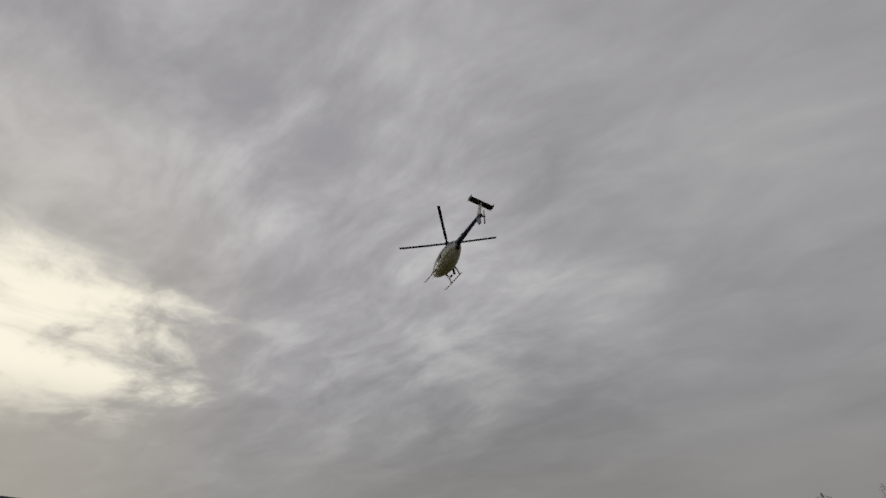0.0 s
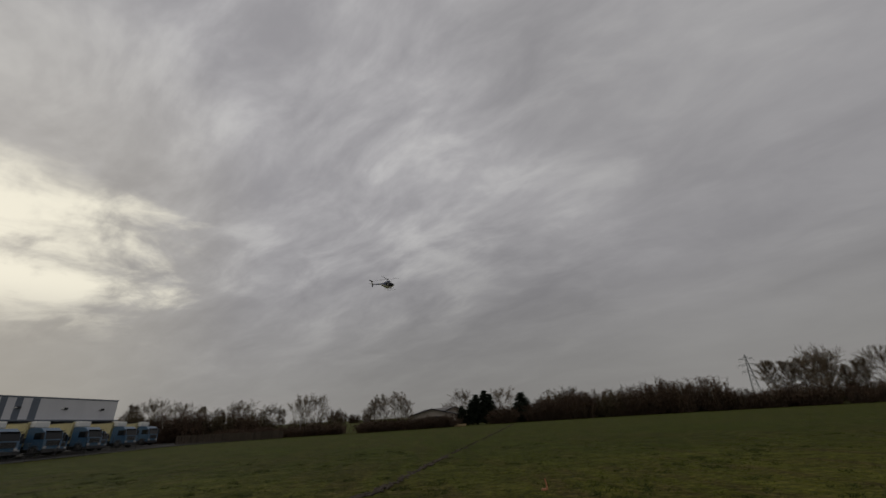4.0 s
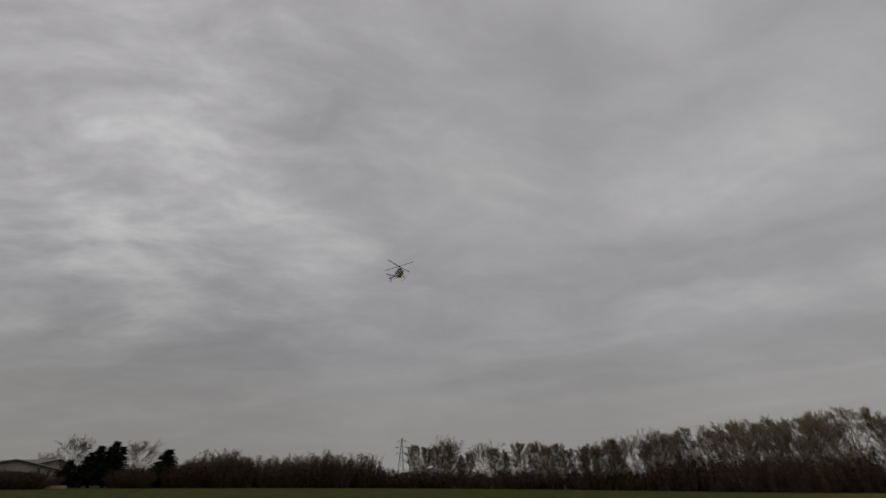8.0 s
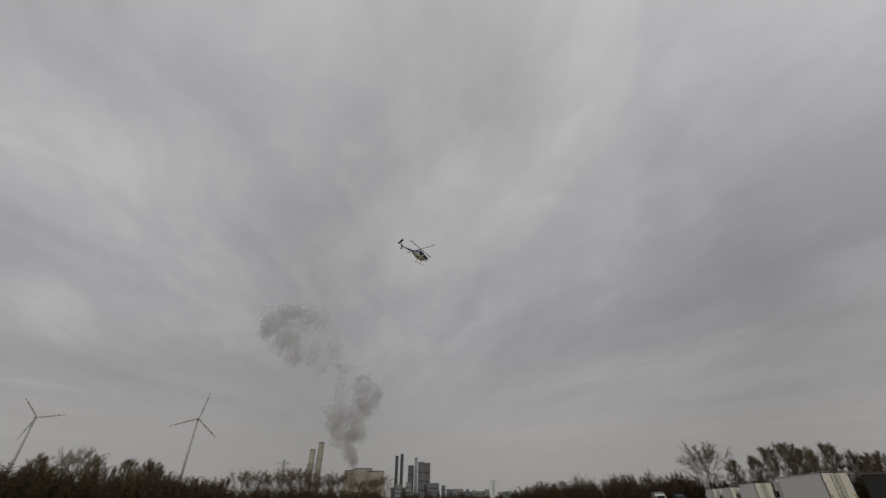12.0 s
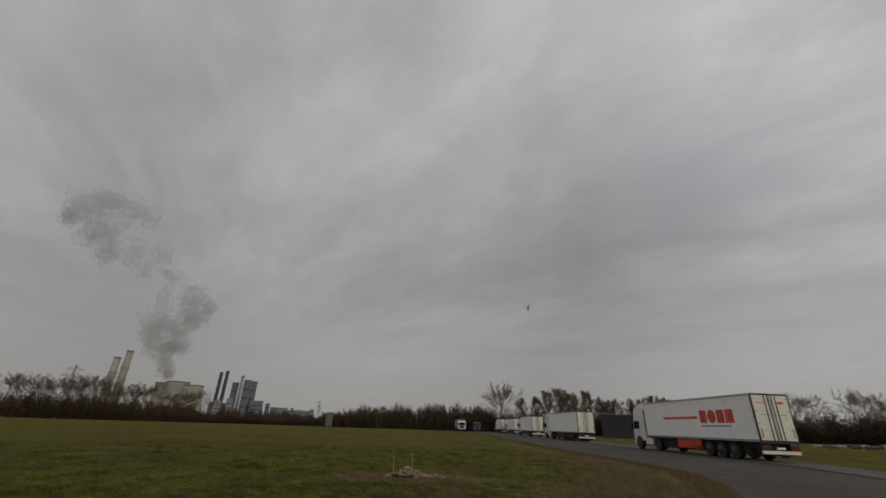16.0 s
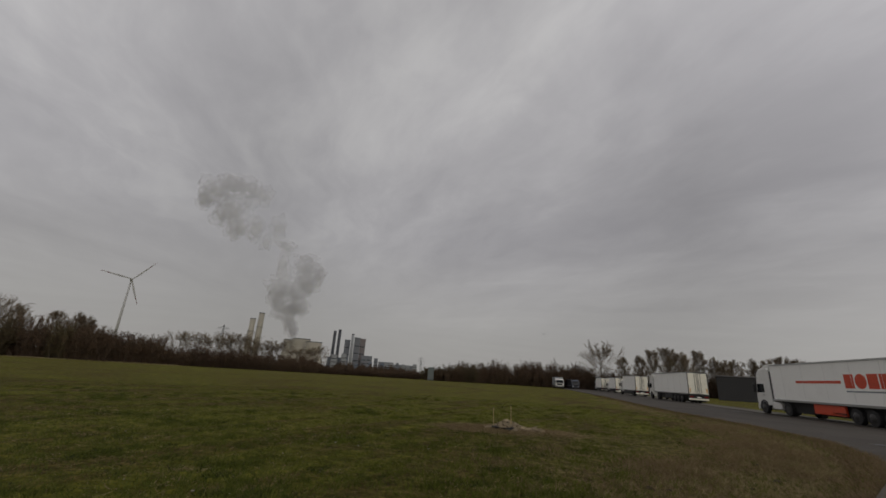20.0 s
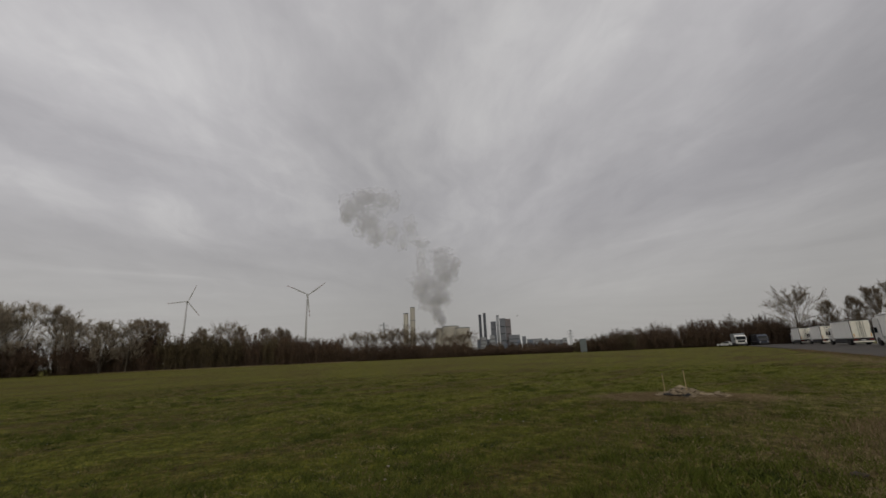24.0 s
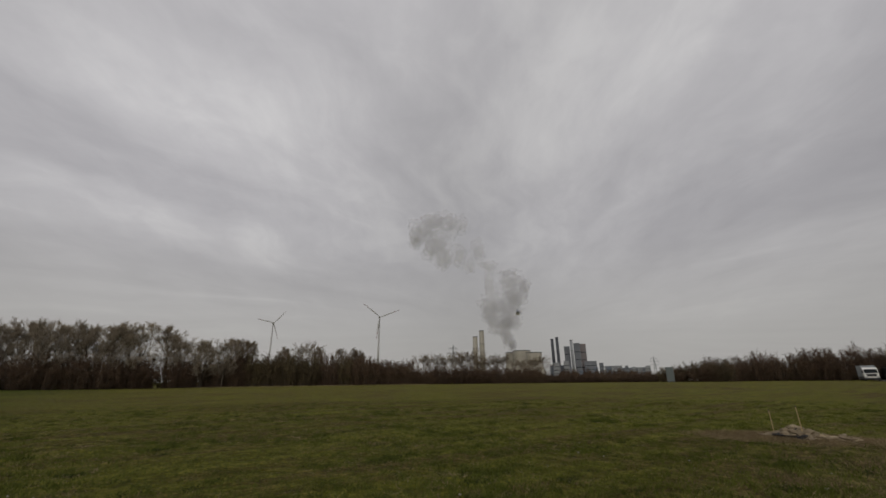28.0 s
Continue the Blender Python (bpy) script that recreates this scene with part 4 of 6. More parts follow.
def pylon(az, d, el_top, label):
    x, y, z = polar(az, d)
    h = EYE[2] + d * math.tan(radians(el_top)) - z
    e = thing("pylon", label, "pylon", Matrix.Translation((x, y, z - 0.2)) @ Matrix.Rotation(radians(-az + 8), 4, "Z"), "lattice pylons")
    w = h * 0.085

    def half(t):
        return w * (1 - t) ** 1.3 * 1.0 + h * 0.009

    r = h * 0.0030 + 0.03
    for sx, sy in ((1, 1), (1, -1), (-1, 1), (-1, -1)):
        part("leg", Geo().tube([(sx * half(t), sy * half(t), t * h) for t in (0, 0.25, 0.5, 0.75, 0.97)], r, 4), "lattice", e)
    g = Geo()
    lv = [0, 0.14, 0.27, 0.38, 0.48, 0.57, 0.65, 0.73, 0.81, 0.89, 0.97]
    for a, b in zip(lv, lv[1:]):
        for s in (1, -1):
            for q in (1, -1):
                g.tube([(s * half(a), q * half(a), a * h), (s * half(b), -q * half(b), b * h)], r * 0.6, 3)
                g.tube([(q * half(a), s * half(a), a * h), (-q * half(b), s * half(b), b * h)], r * 0.6, 3)
    part("bracing", g, "lattice", e)
    for t, span in ((0.60, 0.16), (0.74, 0.20), (0.88, 0.14)):
        g = Geo()
        for s in (1, -1):
            for q in (1, -1):
                g.tube([(s * half(t), q * half(t), t * h), (s * span * h, 0, t * h + 0.01 * h)], r * 0.8, 4)
                g.tube([(s * half(t + 0.05), q * half(t + 0.05), (t + 0.05) * h), (s * span * h, 0, t * h + 0.01 * h)], r * 0.7, 4)
        part("cross_arm", g, "lattice", e)
        for s in (-1, 1):
            for u in (0.98, 0.6):
                part("insulator", Geo().tube([(s * span * h * u, 0, t * h), (s * span * h * u, 0, t * h - 0.05 * h)], r * 0.8, 5), "plant_light", e)
    part("peak", Geo().tube([(0, 0, 0.95 * h), (0, 0, h)], [r * 1.5, r * 0.5], 5), "lattice", e)
    return e


ROTORS = []


def wind_turbine(az, d, el_hub, blade, phase, rate, yaw):
    x, y, _ = polar(az, d)
    h = EYE[2] + d * math.tan(radians(el_hub)) + 1
    e = thing("wind_turbine", "white three-bladed wind turbine turning above the hedge", "wind turbine", Matrix.Translation((x, y, -1)) @ Matrix.Rotation(radians(-az + yaw), 4, "Z"), "wind turbines")
    part("tower", Geo().tube([(0, 0, 0), (0, 0, h * 0.5), (0, 0, h - 1.6)], [2.3, 1.75, 1.2], 16), "turbine", e, smooth=True)
    g = Geo()
    g.loft([[(px * k, yy, h + pz * k) for px, pz in ((-1.6, -1.5), (1.6, -1.5), (1.8, 0), (1.5, 1.6), (-1.5, 1.6), (-1.8, 0))] for yy, k in ((-3.0, 0.75), (-2, 1.0), (3.5, 1.0), (6.0, 0.7))])
    part("nacelle", g, "turbine", e)
    hub = part("rotor", Geo().lump((0, 0, 0), (1.5, 1.9, 1.5), 1, 0.0, 2), "turbine", e, at=Matrix.Translation((0, -4.6, h)), smooth=True)
    for k in range(3):
        a = 2 * math.pi * k / 3
        turn = Matrix.Rotation(a, 4, "Y")
        for z0, z1, m in ((0.0, 0.72, "turbine"), (0.72, 0.80, "turbine_tip"), (0.80, 0.90, "turbine"), (0.90, 1.0, "turbine_tip")):
            rings = []
            for t in (z0, (z0 + z1) / 2, z1):
                c = (1.2 if t < 0.04 else 2.5 * (1 - t) ** 0.8 + 0.45) * blade / 38
                th = 0.32 * c * (1 - t * 0.6)
                rings.append([(c * 0.75, 0.05, t * blade), (c * 0.2, th, t * blade), (-c * 0.35, 0, t * blade), (c * 0.2, -th, t * blade)])
            g = Geo().loft(rings)
            g.moved(turn)
            part("blade" if z0 == 0 else "blade_band", g, m, hub)
    ROTORS.append((hub, Matrix.Translation((0, -4.6, h)), phase, rate))
    return e


def build_far():
    D = 1500
    chimney(127.85, D, 5.62, 10.5, 8.6, "cream", "tall cream concrete power station chimney")
    chimney(128.78, D, 6.42, 11.0, 8.6, "cream", "tallest cream concrete power station chimney")
    chimney(138.28, D, 5.02, 5.6, 5.0, "dark_stack", "dark slender power station chimney")
    chimney(138.92, D, 5.22, 5.6, 5.0, "dark_stack", "dark slender power station chimney")
    chimney(140.72, D, 4.80, 5.4, 4.6, "plant_light", "pale slim chimney before the boiler houses")
    cooling_tower(134.1, D, 3.63, 31)
    cooling_tower(135.75, D - 70, 3.36, 26)
    cooling_tower(132.95, D + 60, 3.42, 27)
    plant_block("boiler_house", 139.72, 140.45, D + 30, 3.95, 40, "plant_grey", "tall dark grey boiler house")
    plant_block("boiler_house", 140.98, 141.75, D + 20, 4.33, 60, "plant_grey", "tall grey boiler house with ribbed front")
    plant_block("boiler_house", 141.76, 142.50, D + 30, 4.22, 60, "plant_red", "tall boiler house with rust-coloured cladding")
    plant_block("turbine_hall", 137.7, 140.4, D - 20, 1.55, 40, "plant_blue", "long low blue-grey turbine hall", ribs=9)
    plant_block("works_building", 138.2, 139.0, D - 40, 1.9, 30, "plant_light", "pale low works building", ribs=3)
    plant_block("works_building", 139.5, 140.2, D - 50, 2.1, 30, "plant_light", "pale low works building", ribs=3)
    plant_block("works_building", 142.1, 143.6, D - 10, 2.0, 40, "plant_grey", "dark works building with a flat roof", ribs=3)
    plant_block("works_building", 143.9, 144.4, D, 1.75, 30, "plant_grey", "small dark works building", ribs=2)
    plant_block("works_building", 144.5, 146.4, D + 10, 1.35, 30, "plant_light", "low pale works building", ribs=6)
    plant_block("works_building", 146.3, 149.4, D + 60, 1.10, 30, "plant_grey", "long low conveyor building", ribs=8)
    rnd = random.Random(5)
    for az in (143.2, 144.7, 145.4, 146.1, 146.9, 147.7, 148.3, 149.2, 141.3):
        plant_block("shed", az, az + rnd.uniform(0.25, 0.6), D - 90, 0.9 + rnd.uniform(0, 0.5), 20, rnd.choice(["plant_light", "plant_grey", "plant_blue"]), "small works shed by the power station", ribs=2)
    pylon(124.75, 700, 4.62, "grey lattice power pylon with three cross arms")
    pylon(150.28, 800, 2.45, "far grey lattice power pylon")
    pylon(39.33, 420, 5.76, "grey lattice power pylon above the poplars")
    pylon(19.5, 600, 4.2, "slim lattice mast above the bushes")
    wind_turbine(100.55, 960, 7.2, 36, 90.0, -84.7, 12)
    wind_turbine(114.42, 780, 8.33, 40, 0.0, -86.3, 8)
    build_plume()


# bearing, elevation, half width and half height in metres, and thickness of each billow
PLUME = [(132.87, 4.44, 22, 24, 1.60), (132.33, 5.54, 33, 26, 1.50), (131.58, 6.92, 53, 33, 1.50), (130.36, 8.31, 37, 37, 1.00), (132.66, 8.29, 48, 37, 1.40),
         (131.26, 10.05, 64, 41, 1.20), (133.42, 11.07, 52, 42, 1.30), (135.24, 12.25, 31, 29, 1.20), (133.10, 13.00, 55, 33, 1.00), (130.21, 12.50, 28, 55, 0.50),
         (133.12, 14.23, 46, 15, 0.80), (130.23, 15.32, 46, 24, 0.50), (128.40, 17.08, 41, 46, 0.40), (125.83, 17.40, 41, 55, 0.45), (123.85, 16.31, 31, 41, 0.90),
         (122.53, 18.36, 57, 57, 1.10), (120.28, 20.33, 52, 50, 1.15), (122.42, 21.81, 64, 37, 1.10), (125.40, 21.22, 41, 44, 0.90), (119.07, 19.23, 24, 37, 0.90),
         (127.68, 14.96, 22, 46, 0.35)]


def build_plume():
    """Each billow is a cluster of thin, uneven shells of steam that overlap."""
    rnd = random.Random(9)
    fx, fy, _ = polar(134.0, 1500)
    foot = Vector((fx, fy, 95))
    e = thing("steam_plume", "soft grey steam plume drifting up from the cooling towers", "steam", Matrix.Translation(foot), kind="stuff")
    for az, el, w, h, thick in PLUME:
        x, y, _ = polar(az, 1500)
        c = Vector((x, y, EYE[2] + 1500 * math.tan(radians(el)))) - foot
        side = Vector((math.cos(radians(az)), -math.sin(radians(az)), 0))
        deep = Vector((math.sin(radians(az)), math.cos(radians(az)), 0))
        g = Geo()
        for _ in range(max(2, int(PUFFS * thick))):
            ball = Vector((rnd.gauss(0, 1), rnd.gauss(0, 1), rnd.gauss(0, 1))).normalized() * rnd.random() ** 0.5 * 0.85
            p = c + side * ball.x * w + Vector((0, 0, ball.z * h)) + deep * ball.y * w
            r = rnd.uniform(0.34, 0.62)
            g.lump(p, (r * w, r * w, r * h * 1.1), rnd.uniform(0, 90), 0.42, 3)
        part("billow", g, "steam", e, smooth=True)


PUFFS = 12


# ---- vehicles ----
def profile_body(prof, w, inset=0.07):
    """A body with a side outline (x, z) drawn across the width w, edges rounded."""
    cx, cz = sum(p[0] for p in prof) / len(prof), sum(p[1] for p in prof) / len(prof)

    def ring(y, k):
        return [(p[0] + (cx - p[0]) / max(abs(cx - p[0]) + abs(cz - p[1]), 0.01) * k, y, p[1] + (cz - p[1]) / max(abs(cx - p[0]) + abs(cz - p[1]), 0.01) * k) for p in prof]

    return Geo().loft([ring(-w / 2, inset), ring(-w / 2 + inset * 0.4, inset * 0.3), ring(-w / 2 + inset, 0), ring(w / 2 - inset, 0), ring(w / 2 - inset * 0.4, inset * 0.3), ring(w / 2, inset)])


def wheel(parent, x, y, r=0.5, w=0.30, twin=False):
    s = 1 if y > 0 else -1
    prof = [(r * 0.62, -w / 2), (r * 0.95, -w / 2), (r, -w / 2 + 0.04), (r, w / 2 - 0.04), (r * 0.95, w / 2), (r * 0.62, w / 2)]
    g = Geo()
    g.loft([[(q * math.cos(2 * math.pi * k / 18), yy, q * math.sin(2 * math.pi * k / 18)) for k in range(18)] for q, yy in prof])
    tyre = part("wheel", g, "black", parent, at=Matrix.Translation((x, y, r)))
    g = Geo()
    face = s * (w / 2 - 0.03)
    g.loft([[(q * math.cos(2 * math.pi * k / 14), yy, q * math.sin(2 * math.pi * k / 14)) for k in range(14)] for q, yy in ((r * 0.56, face + s * 0.033), (r * 0.50, face + s * 0.045), (r * 0.36, face + s * (0.02 if twin else 0.09)), (r * 0.2, face + s * (0.04 if twin else 0.13)))])
    part("rim", g, "rim", tyre)
    return tyre


def lorry_cab(e, x0, paint, tall=True):
    """A forward-control cab from x0 forwards, with its windows, lamps, mirrors and steps."""
    h = 3.75 if tall else 3.05
    L = 2.25
    prof = [(x0, 0.75), (x0 + L - 0.05, 0.55), (x0 + L + 0.02, 1.0), (x0 + L, 1.65), (x0 + L - 0.16, 2.5), (x0 + L - 0.42, h - 0.35), (x0 + L - 0.75, h - 0.06), (x0 + 0.35, h), (x0, h - 0.12)]
    cab = part("cab", profile_body(prof, 2.48), paint, e)
    part("windscreen", Geo().loft([[(x0 + L + 0.015, yy, 1.72), (x0 + L - 0.145, yy, 2.5), (x0 + L - 0.21, yy, 2.58), (x0 + L - 0.10, yy, 1.75)] for yy in (-1.1, 1.1)]), "glass", cab)
    for s in (-1, 1):
        g = Geo()
        g.loft([[(x0 + 0.95, s * yy, 1.75), (x0 + L - 0.18, s * yy, 1.72), (x0 + L - 0.32, s * yy, 2.45), (x0 + 0.95, s * yy, 2.45)] for yy in (1.225, 1.25)])
        part("side_window", g, "glass", cab)
        part("door_handle", Geo().box(x0 + 0.98, x0 + 1.16, s * 1.255 - 0.02, s * 1.255 + 0.02, 1.5, 1.55), "dark_metal", cab)
        part("mirror", Geo().box(x0 + L - 0.22, x0 + L - 0.02, s * 1.42 - 0.11, s * 1.42 + 0.11, 1.75, 2.45, 0.03), "dark_metal", cab)
        part("headlight", Geo().box(x0 + L - 0.03, x0 + L + 0.07, s * 0.93 - 0.2, s * 0.93 + 0.2, 0.72, 0.98, 0.03), "clear_lamp", cab)
        part("step", Geo().box(x0 + L - 0.75, x0 + L - 0.3, s * 1.2 - 0.06, s * 1.2 + 0.06, 0.38, 0.56, 0.02), "dark_metal", cab)
        part("mudguard", Geo().loft([[(x0 + 1.25 + 0.66 * math.cos(t), s * yy, 0.5 + 0.66 * math.sin(t)) for t in (0.1, 0.8, 1.57, 2.3, 3.04)] + [(x0 + 1.25 + 0.56 * math.cos(t), s * yy, 0.5 + 0.56 * math.sin(t)) for t in (3.04, 2.3, 1.57, 0.8, 0.1)] for yy in (0.9, 1.26)]), "dark_metal", cab)
    part("grille", Geo().box(x0 + L - 0.02, x0 + L + 0.05, -0.85, 0.85, 1.02, 1.6, 0.02), "dark_metal", cab)
    for k in range(4):
        part("grille_bar", Geo().box(x0 + L + 0.05, x0 + L + 0.075, -0.8, 0.8, 1.08 + 0.13 * k, 1.13 + 0.13 * k), paint if tall else "dark_metal", cab)
    part("bumper", Geo().box(x0 + L - 0.15, x0 + L + 0.12, -1.22, 1.22, 0.32, 0.70, 0.05), paint if tall else "dark_metal", cab)
    part("sun_visor", Geo().box(x0 + L - 0.28, x0 + L + 0.12, -1.08, 1.08, 2.56, 2.64, 0.02), "glass", cab)
    if tall:
        part("roof_deflector", profile_body([(x0 + 0.02, h - 0.05), (x0 + 1.35, h - 0.02), (x0 + 0.75, h + 0.28), (x0 + 0.02, h + 0.34)], 2.2), paint, cab)
    return cab


def cargo_box(e, x0, x1, z0, z1, material, edge, w=2.55, name="cargo_body"):
    box = part(name, Geo().box(x0, x1, -w / 2, w / 2, z0, z1, 0.03), material, e)
    for yy in (-w / 2, w / 2):
        s = 1 if yy > 0 else -1
        part("top_rail", Geo().box(x0 - 0.01, x1 + 0.01, yy - 0.02 + 0.02 * s, yy + 0.02 + 0.02 * s, z1 - 0.10, z1 + 0.015), edge, box)
        part("bottom_rail", Geo().box(x0 - 0.01, x1 + 0.01, yy - 0.02 + 0.02 * s, yy + 0.02 + 0.02 * s, z0 - 0.05, z0 + 0.09), edge, box)
    n = 0
    while x0 + 2.4 * (n + 1) < x1 - 0.5:
        n += 1
        for s in (-1, 1):
            part("panel_seam", Geo().box(x0 + 2.4 * n - 0.012, x0 + 2.4 * n + 0.012, s * (w / 2 + 0.003) - 0.004, s * (w / 2 + 0.003) + 0.004, z0 + 0.12, z1 - 0.12), "seam", box)
    return box


def rear_doors(box, x, z0, z1, w=2.55, bars=True):
    """Two door leaves with lock rods, in a dark portal, at the back end x."""
    part("door_frame", Geo().box(x - 0.06, x - 0.002, -w / 2 - 0.01, w / 2 + 0.01, z0 - 0.12, z1 + 0.02, 0.015), "dark_metal", box)
    for s in (-1, 1):
        leaf = part("rear_door", Geo().box(x - 0.09, x - 0.062, min(s * 0.02, s * (w / 2 - 0.09)), max(s * 0.02, s * (w / 2 - 0.09)), z0 + 0.06, z1 - 0.10, 0.008), "door_white", box, "cream rear door leaf")
        for y in (0.12, 0.36):
            part("lock_rod", Geo().tube([(x - 0.115, s * y, z0 + 0.02), (x - 0.115, s * y, z1 - 0.06)], 0.022, 6), "dark_metal", leaf)
            part("lock_handle", Geo().box(x - 0.15, x - 0.11, s * y - 0.03, s * y + 0.22, z0 + 0.55, z0 + 0.60), "steel", leaf)
        for k in range(4):
            zz = z0 + 0.25 + k * (z1 - z0 - 0.6) / 3
            part("hinge", Geo().box(x - 0.11, x - 0.085, s * (w / 2 - 0.18) - 0.09, s * (w / 2 - 0.18) + 0.09, zz, zz + 0.06), "steel", leaf)
        part("reflective_band", Geo().box(x - 0.095, x - 0.088, s * (w / 2 - 0.24) - 0.07, s * (w / 2 - 0.24) + 0.07, z0 + 0.2, z0 + 0.75), "amber", leaf)
    return box


def tail_end(e, x, w=2.45):
    """Lamps, under-run bar, plate and mud flaps."""
    part("underrun_bar", Geo().box(x - 0.10, x + 0.02, -w / 2, w / 2, 0.42, 0.62, 0.02), "door_white", e, "pale under-run bar")
    for s in (-1, 1):
        part("tail_lamp", Geo().box(x - 0.12, x + 0.0, s * 0.92 - 0.24, s * 0.92 + 0.24, 0.72, 0.90, 0.02), "red_lamp", e)
        part("mud_flap", Geo().box(x + 0.9, x + 0.93, s * 1.0 - 0.25, s * 1.0 + 0.25, 0.18, 0.75), "black", e)
        part("lamp_panel", Geo().box(x - 0.08, x + 0.01, s * 0.92 - 0.30, s * 0.92 + 0.30, 0.66, 0.96), "dark_metal", e)
    part("plate", Geo().box(x - 0.11, x - 0.085, -0.27, 0.27, 0.70, 0.82), "white_box", e)


def semi(m, label, livery=False, cab="white_cab", group="parked articulated lorries", box_len=13.6, body="white_box", tractor=True):
    e = thing("lorry" if tractor else "semi_trailer", label, "lorry" if tractor else "trailer", m, group)
    L = box_len
    box = cargo_box(e, 0, L, 1.15, 4.0, body, "steel" if body != "white_tarp" else "white_tarp")
    rear_doors(box, 0, 1.15, 4.0)
    tail_end(e, 0.1)
    for s in (-1, 1):
        part("chassis_rail", Geo().box(0.4, L - 0.6, s * 0.5 - 0.06, s * 0.5 + 0.06, 0.80, 1.14), "dark_metal", e)
        for x in (2.5, 3.8, 5.1):
            wheel(e, x, s * 1.08, 0.5, 0.34)
        part("side_guard", Geo().box(6.0, 7.2, s * 1.18 - 0.03, s * 1.18 + 0.03, 0.5, 0.62), "dark_metal", e)
        part("landing_leg", Geo().box(L - 3.2, L - 3.05, s * 0.8 - 0.07, s * 0.8 + 0.07, 0.35 if tractor else 0.02, 1.12), "dark_metal", e)
        part("pallet_box", Geo().box(6.0, 9.0, s * 1.13 - 0.08, s * 1.13 + 0.08, 0.42, 1.08, 0.02), "red" if livery else "dark_metal", e, "orange-red pallet box" if livery else "")
    for x in (2.5, 3.8, 5.1):
        part("axle", Geo().tube([(x, -1.0, 0.5), (x, 1.0, 0.5)], 0.07, 6), "dark_metal", e)
    # black block added for the shade beneath the trailer and its dark running gear
    part("underbody", Geo().box(0.3, L - 0.4, -0.95, 0.95, 0.32, 1.12, 0.02), "black", e)
    if livery:
        y = 1.2765
        part("livery_stripe", Geo().box(5.75, 10.4, y, y + 0.004, 2.52, 2.70), "red", box, "orange-red livery stripe")
        # the livery mark, as plain blocks
        for x0, x1, z0, z1 in ((4.62, 5.42, 2.22, 3.10), (2.72, 3.52, 2.22, 3.10), (1.82, 2.62, 2.22, 3.10)):
            part("livery_block", Geo().box(x0, x1, y, y + 0.004, z0, z1), "red", box)
        g = Geo().tube([(4.07, y, 2.66), (4.07, y + 0.004, 2.66)], 0.46, 24)
        part("livery_disc", g, "red", box)
        part("livery_line", Geo().box(2.2, 5.4, y, y + 0.003, 1.98, 2.07), "grey_panel", box)
        part("door_stripe", Geo().box(-0.094, -0.0905, 0.42, 1.02, 3.42, 3.46), "red", box)
        part("door_block", Geo().box(-0.094, -0.0905, -0.86, -0.46, 3.38, 3.52), "red", box)
        part("door_line", Geo().box(-0.094, -0.0905, -0.9, 0.9, 2.70, 2.735), "grey_panel", box)
    if tractor:
        lorry_cab(e, L + 0.35, cab)
        for s in (-1, 1):
            wheel(e, L + 1.6, s * 1.13, 0.5, 0.32)
            wheel(e, L - 1.6, s * 1.0, 0.5, 0.5, True)
            part("tank", Geo().box(L - 0.7, L + 0.55, s * 0.98 - 0.25, s * 0.98 + 0.25, 0.42, 0.98, 0.06), "steel" if s < 0 else cab, e)
            part("tractor_rail", Geo().box(L - 2.3, L + 2.2, s * 0.42 - 0.05, s * 0.42 + 0.05, 0.62, 0.86), "dark_metal", e)
        part("fairing", Geo().box(L + 0.08, L + 0.36, -1.2, 1.2, 1.2, 3.5, 0.03), "dark_metal", e)
    part("cooling_unit", Geo().box(L + 0.01, L + 0.32, -0.9, 0.9, 2.6, 3.7, 0.06), "white_cab", e)
    return e


def box_lorry(m, label, body, cab, box_len=7.0, fridge=True, group="parked box lorries", z1=3.7):
    e = thing("lorry", label, "lorry", m, group)
    L = box_len
    box = cargo_box(e, 0, L, 1.05, z1, body, "dark_metal" if body == "yellow_box" else "steel", 2.5)
    rear_doors(box, 0, 1.05, z1, 2.5)
    tail_end(e, 0.1)
    for s in (-1, 1):
        part("chassis_rail", Geo().box(0.3, L + 0.6, s * 0.45 - 0.05, s * 0.45 + 0.05, 0.72, 1.02), "dark_metal", e)
        wheel(e, 1.9, s * 0.98, 0.5, 0.5, True)
        wheel(e, L + 1.55, s * 1.13, 0.5, 0.32)
        part("side_guard", Geo().box(2.8, L - 0.3, s * 1.2 - 0.02, s * 1.2 + 0.02, 0.45, 0.95), "dark_metal", e)
    for x in (1.9, L + 1.55):
        part("axle", Geo().tube([(x, -1.0, 0.5), (x, 1.0, 0.5)], 0.07, 6), "dark_metal", e)
    # the same added black block, in place of shade under the lorry
    part("underbody", Geo().box(0.3, L + 0.2, -0.95, 0.95, 0.32, 1.04, 0.02), "black", e)
    lorry_cab(e, L + 0.3, cab, False)
    if fridge:
        part("cooling_unit", Geo().box(L + 0.01, L + 0.75, -0.95, 0.95, z1 - 0.62, z1 + 0.06, 0.08), "white_cab", e, "white cooling unit over the cab")
    return e


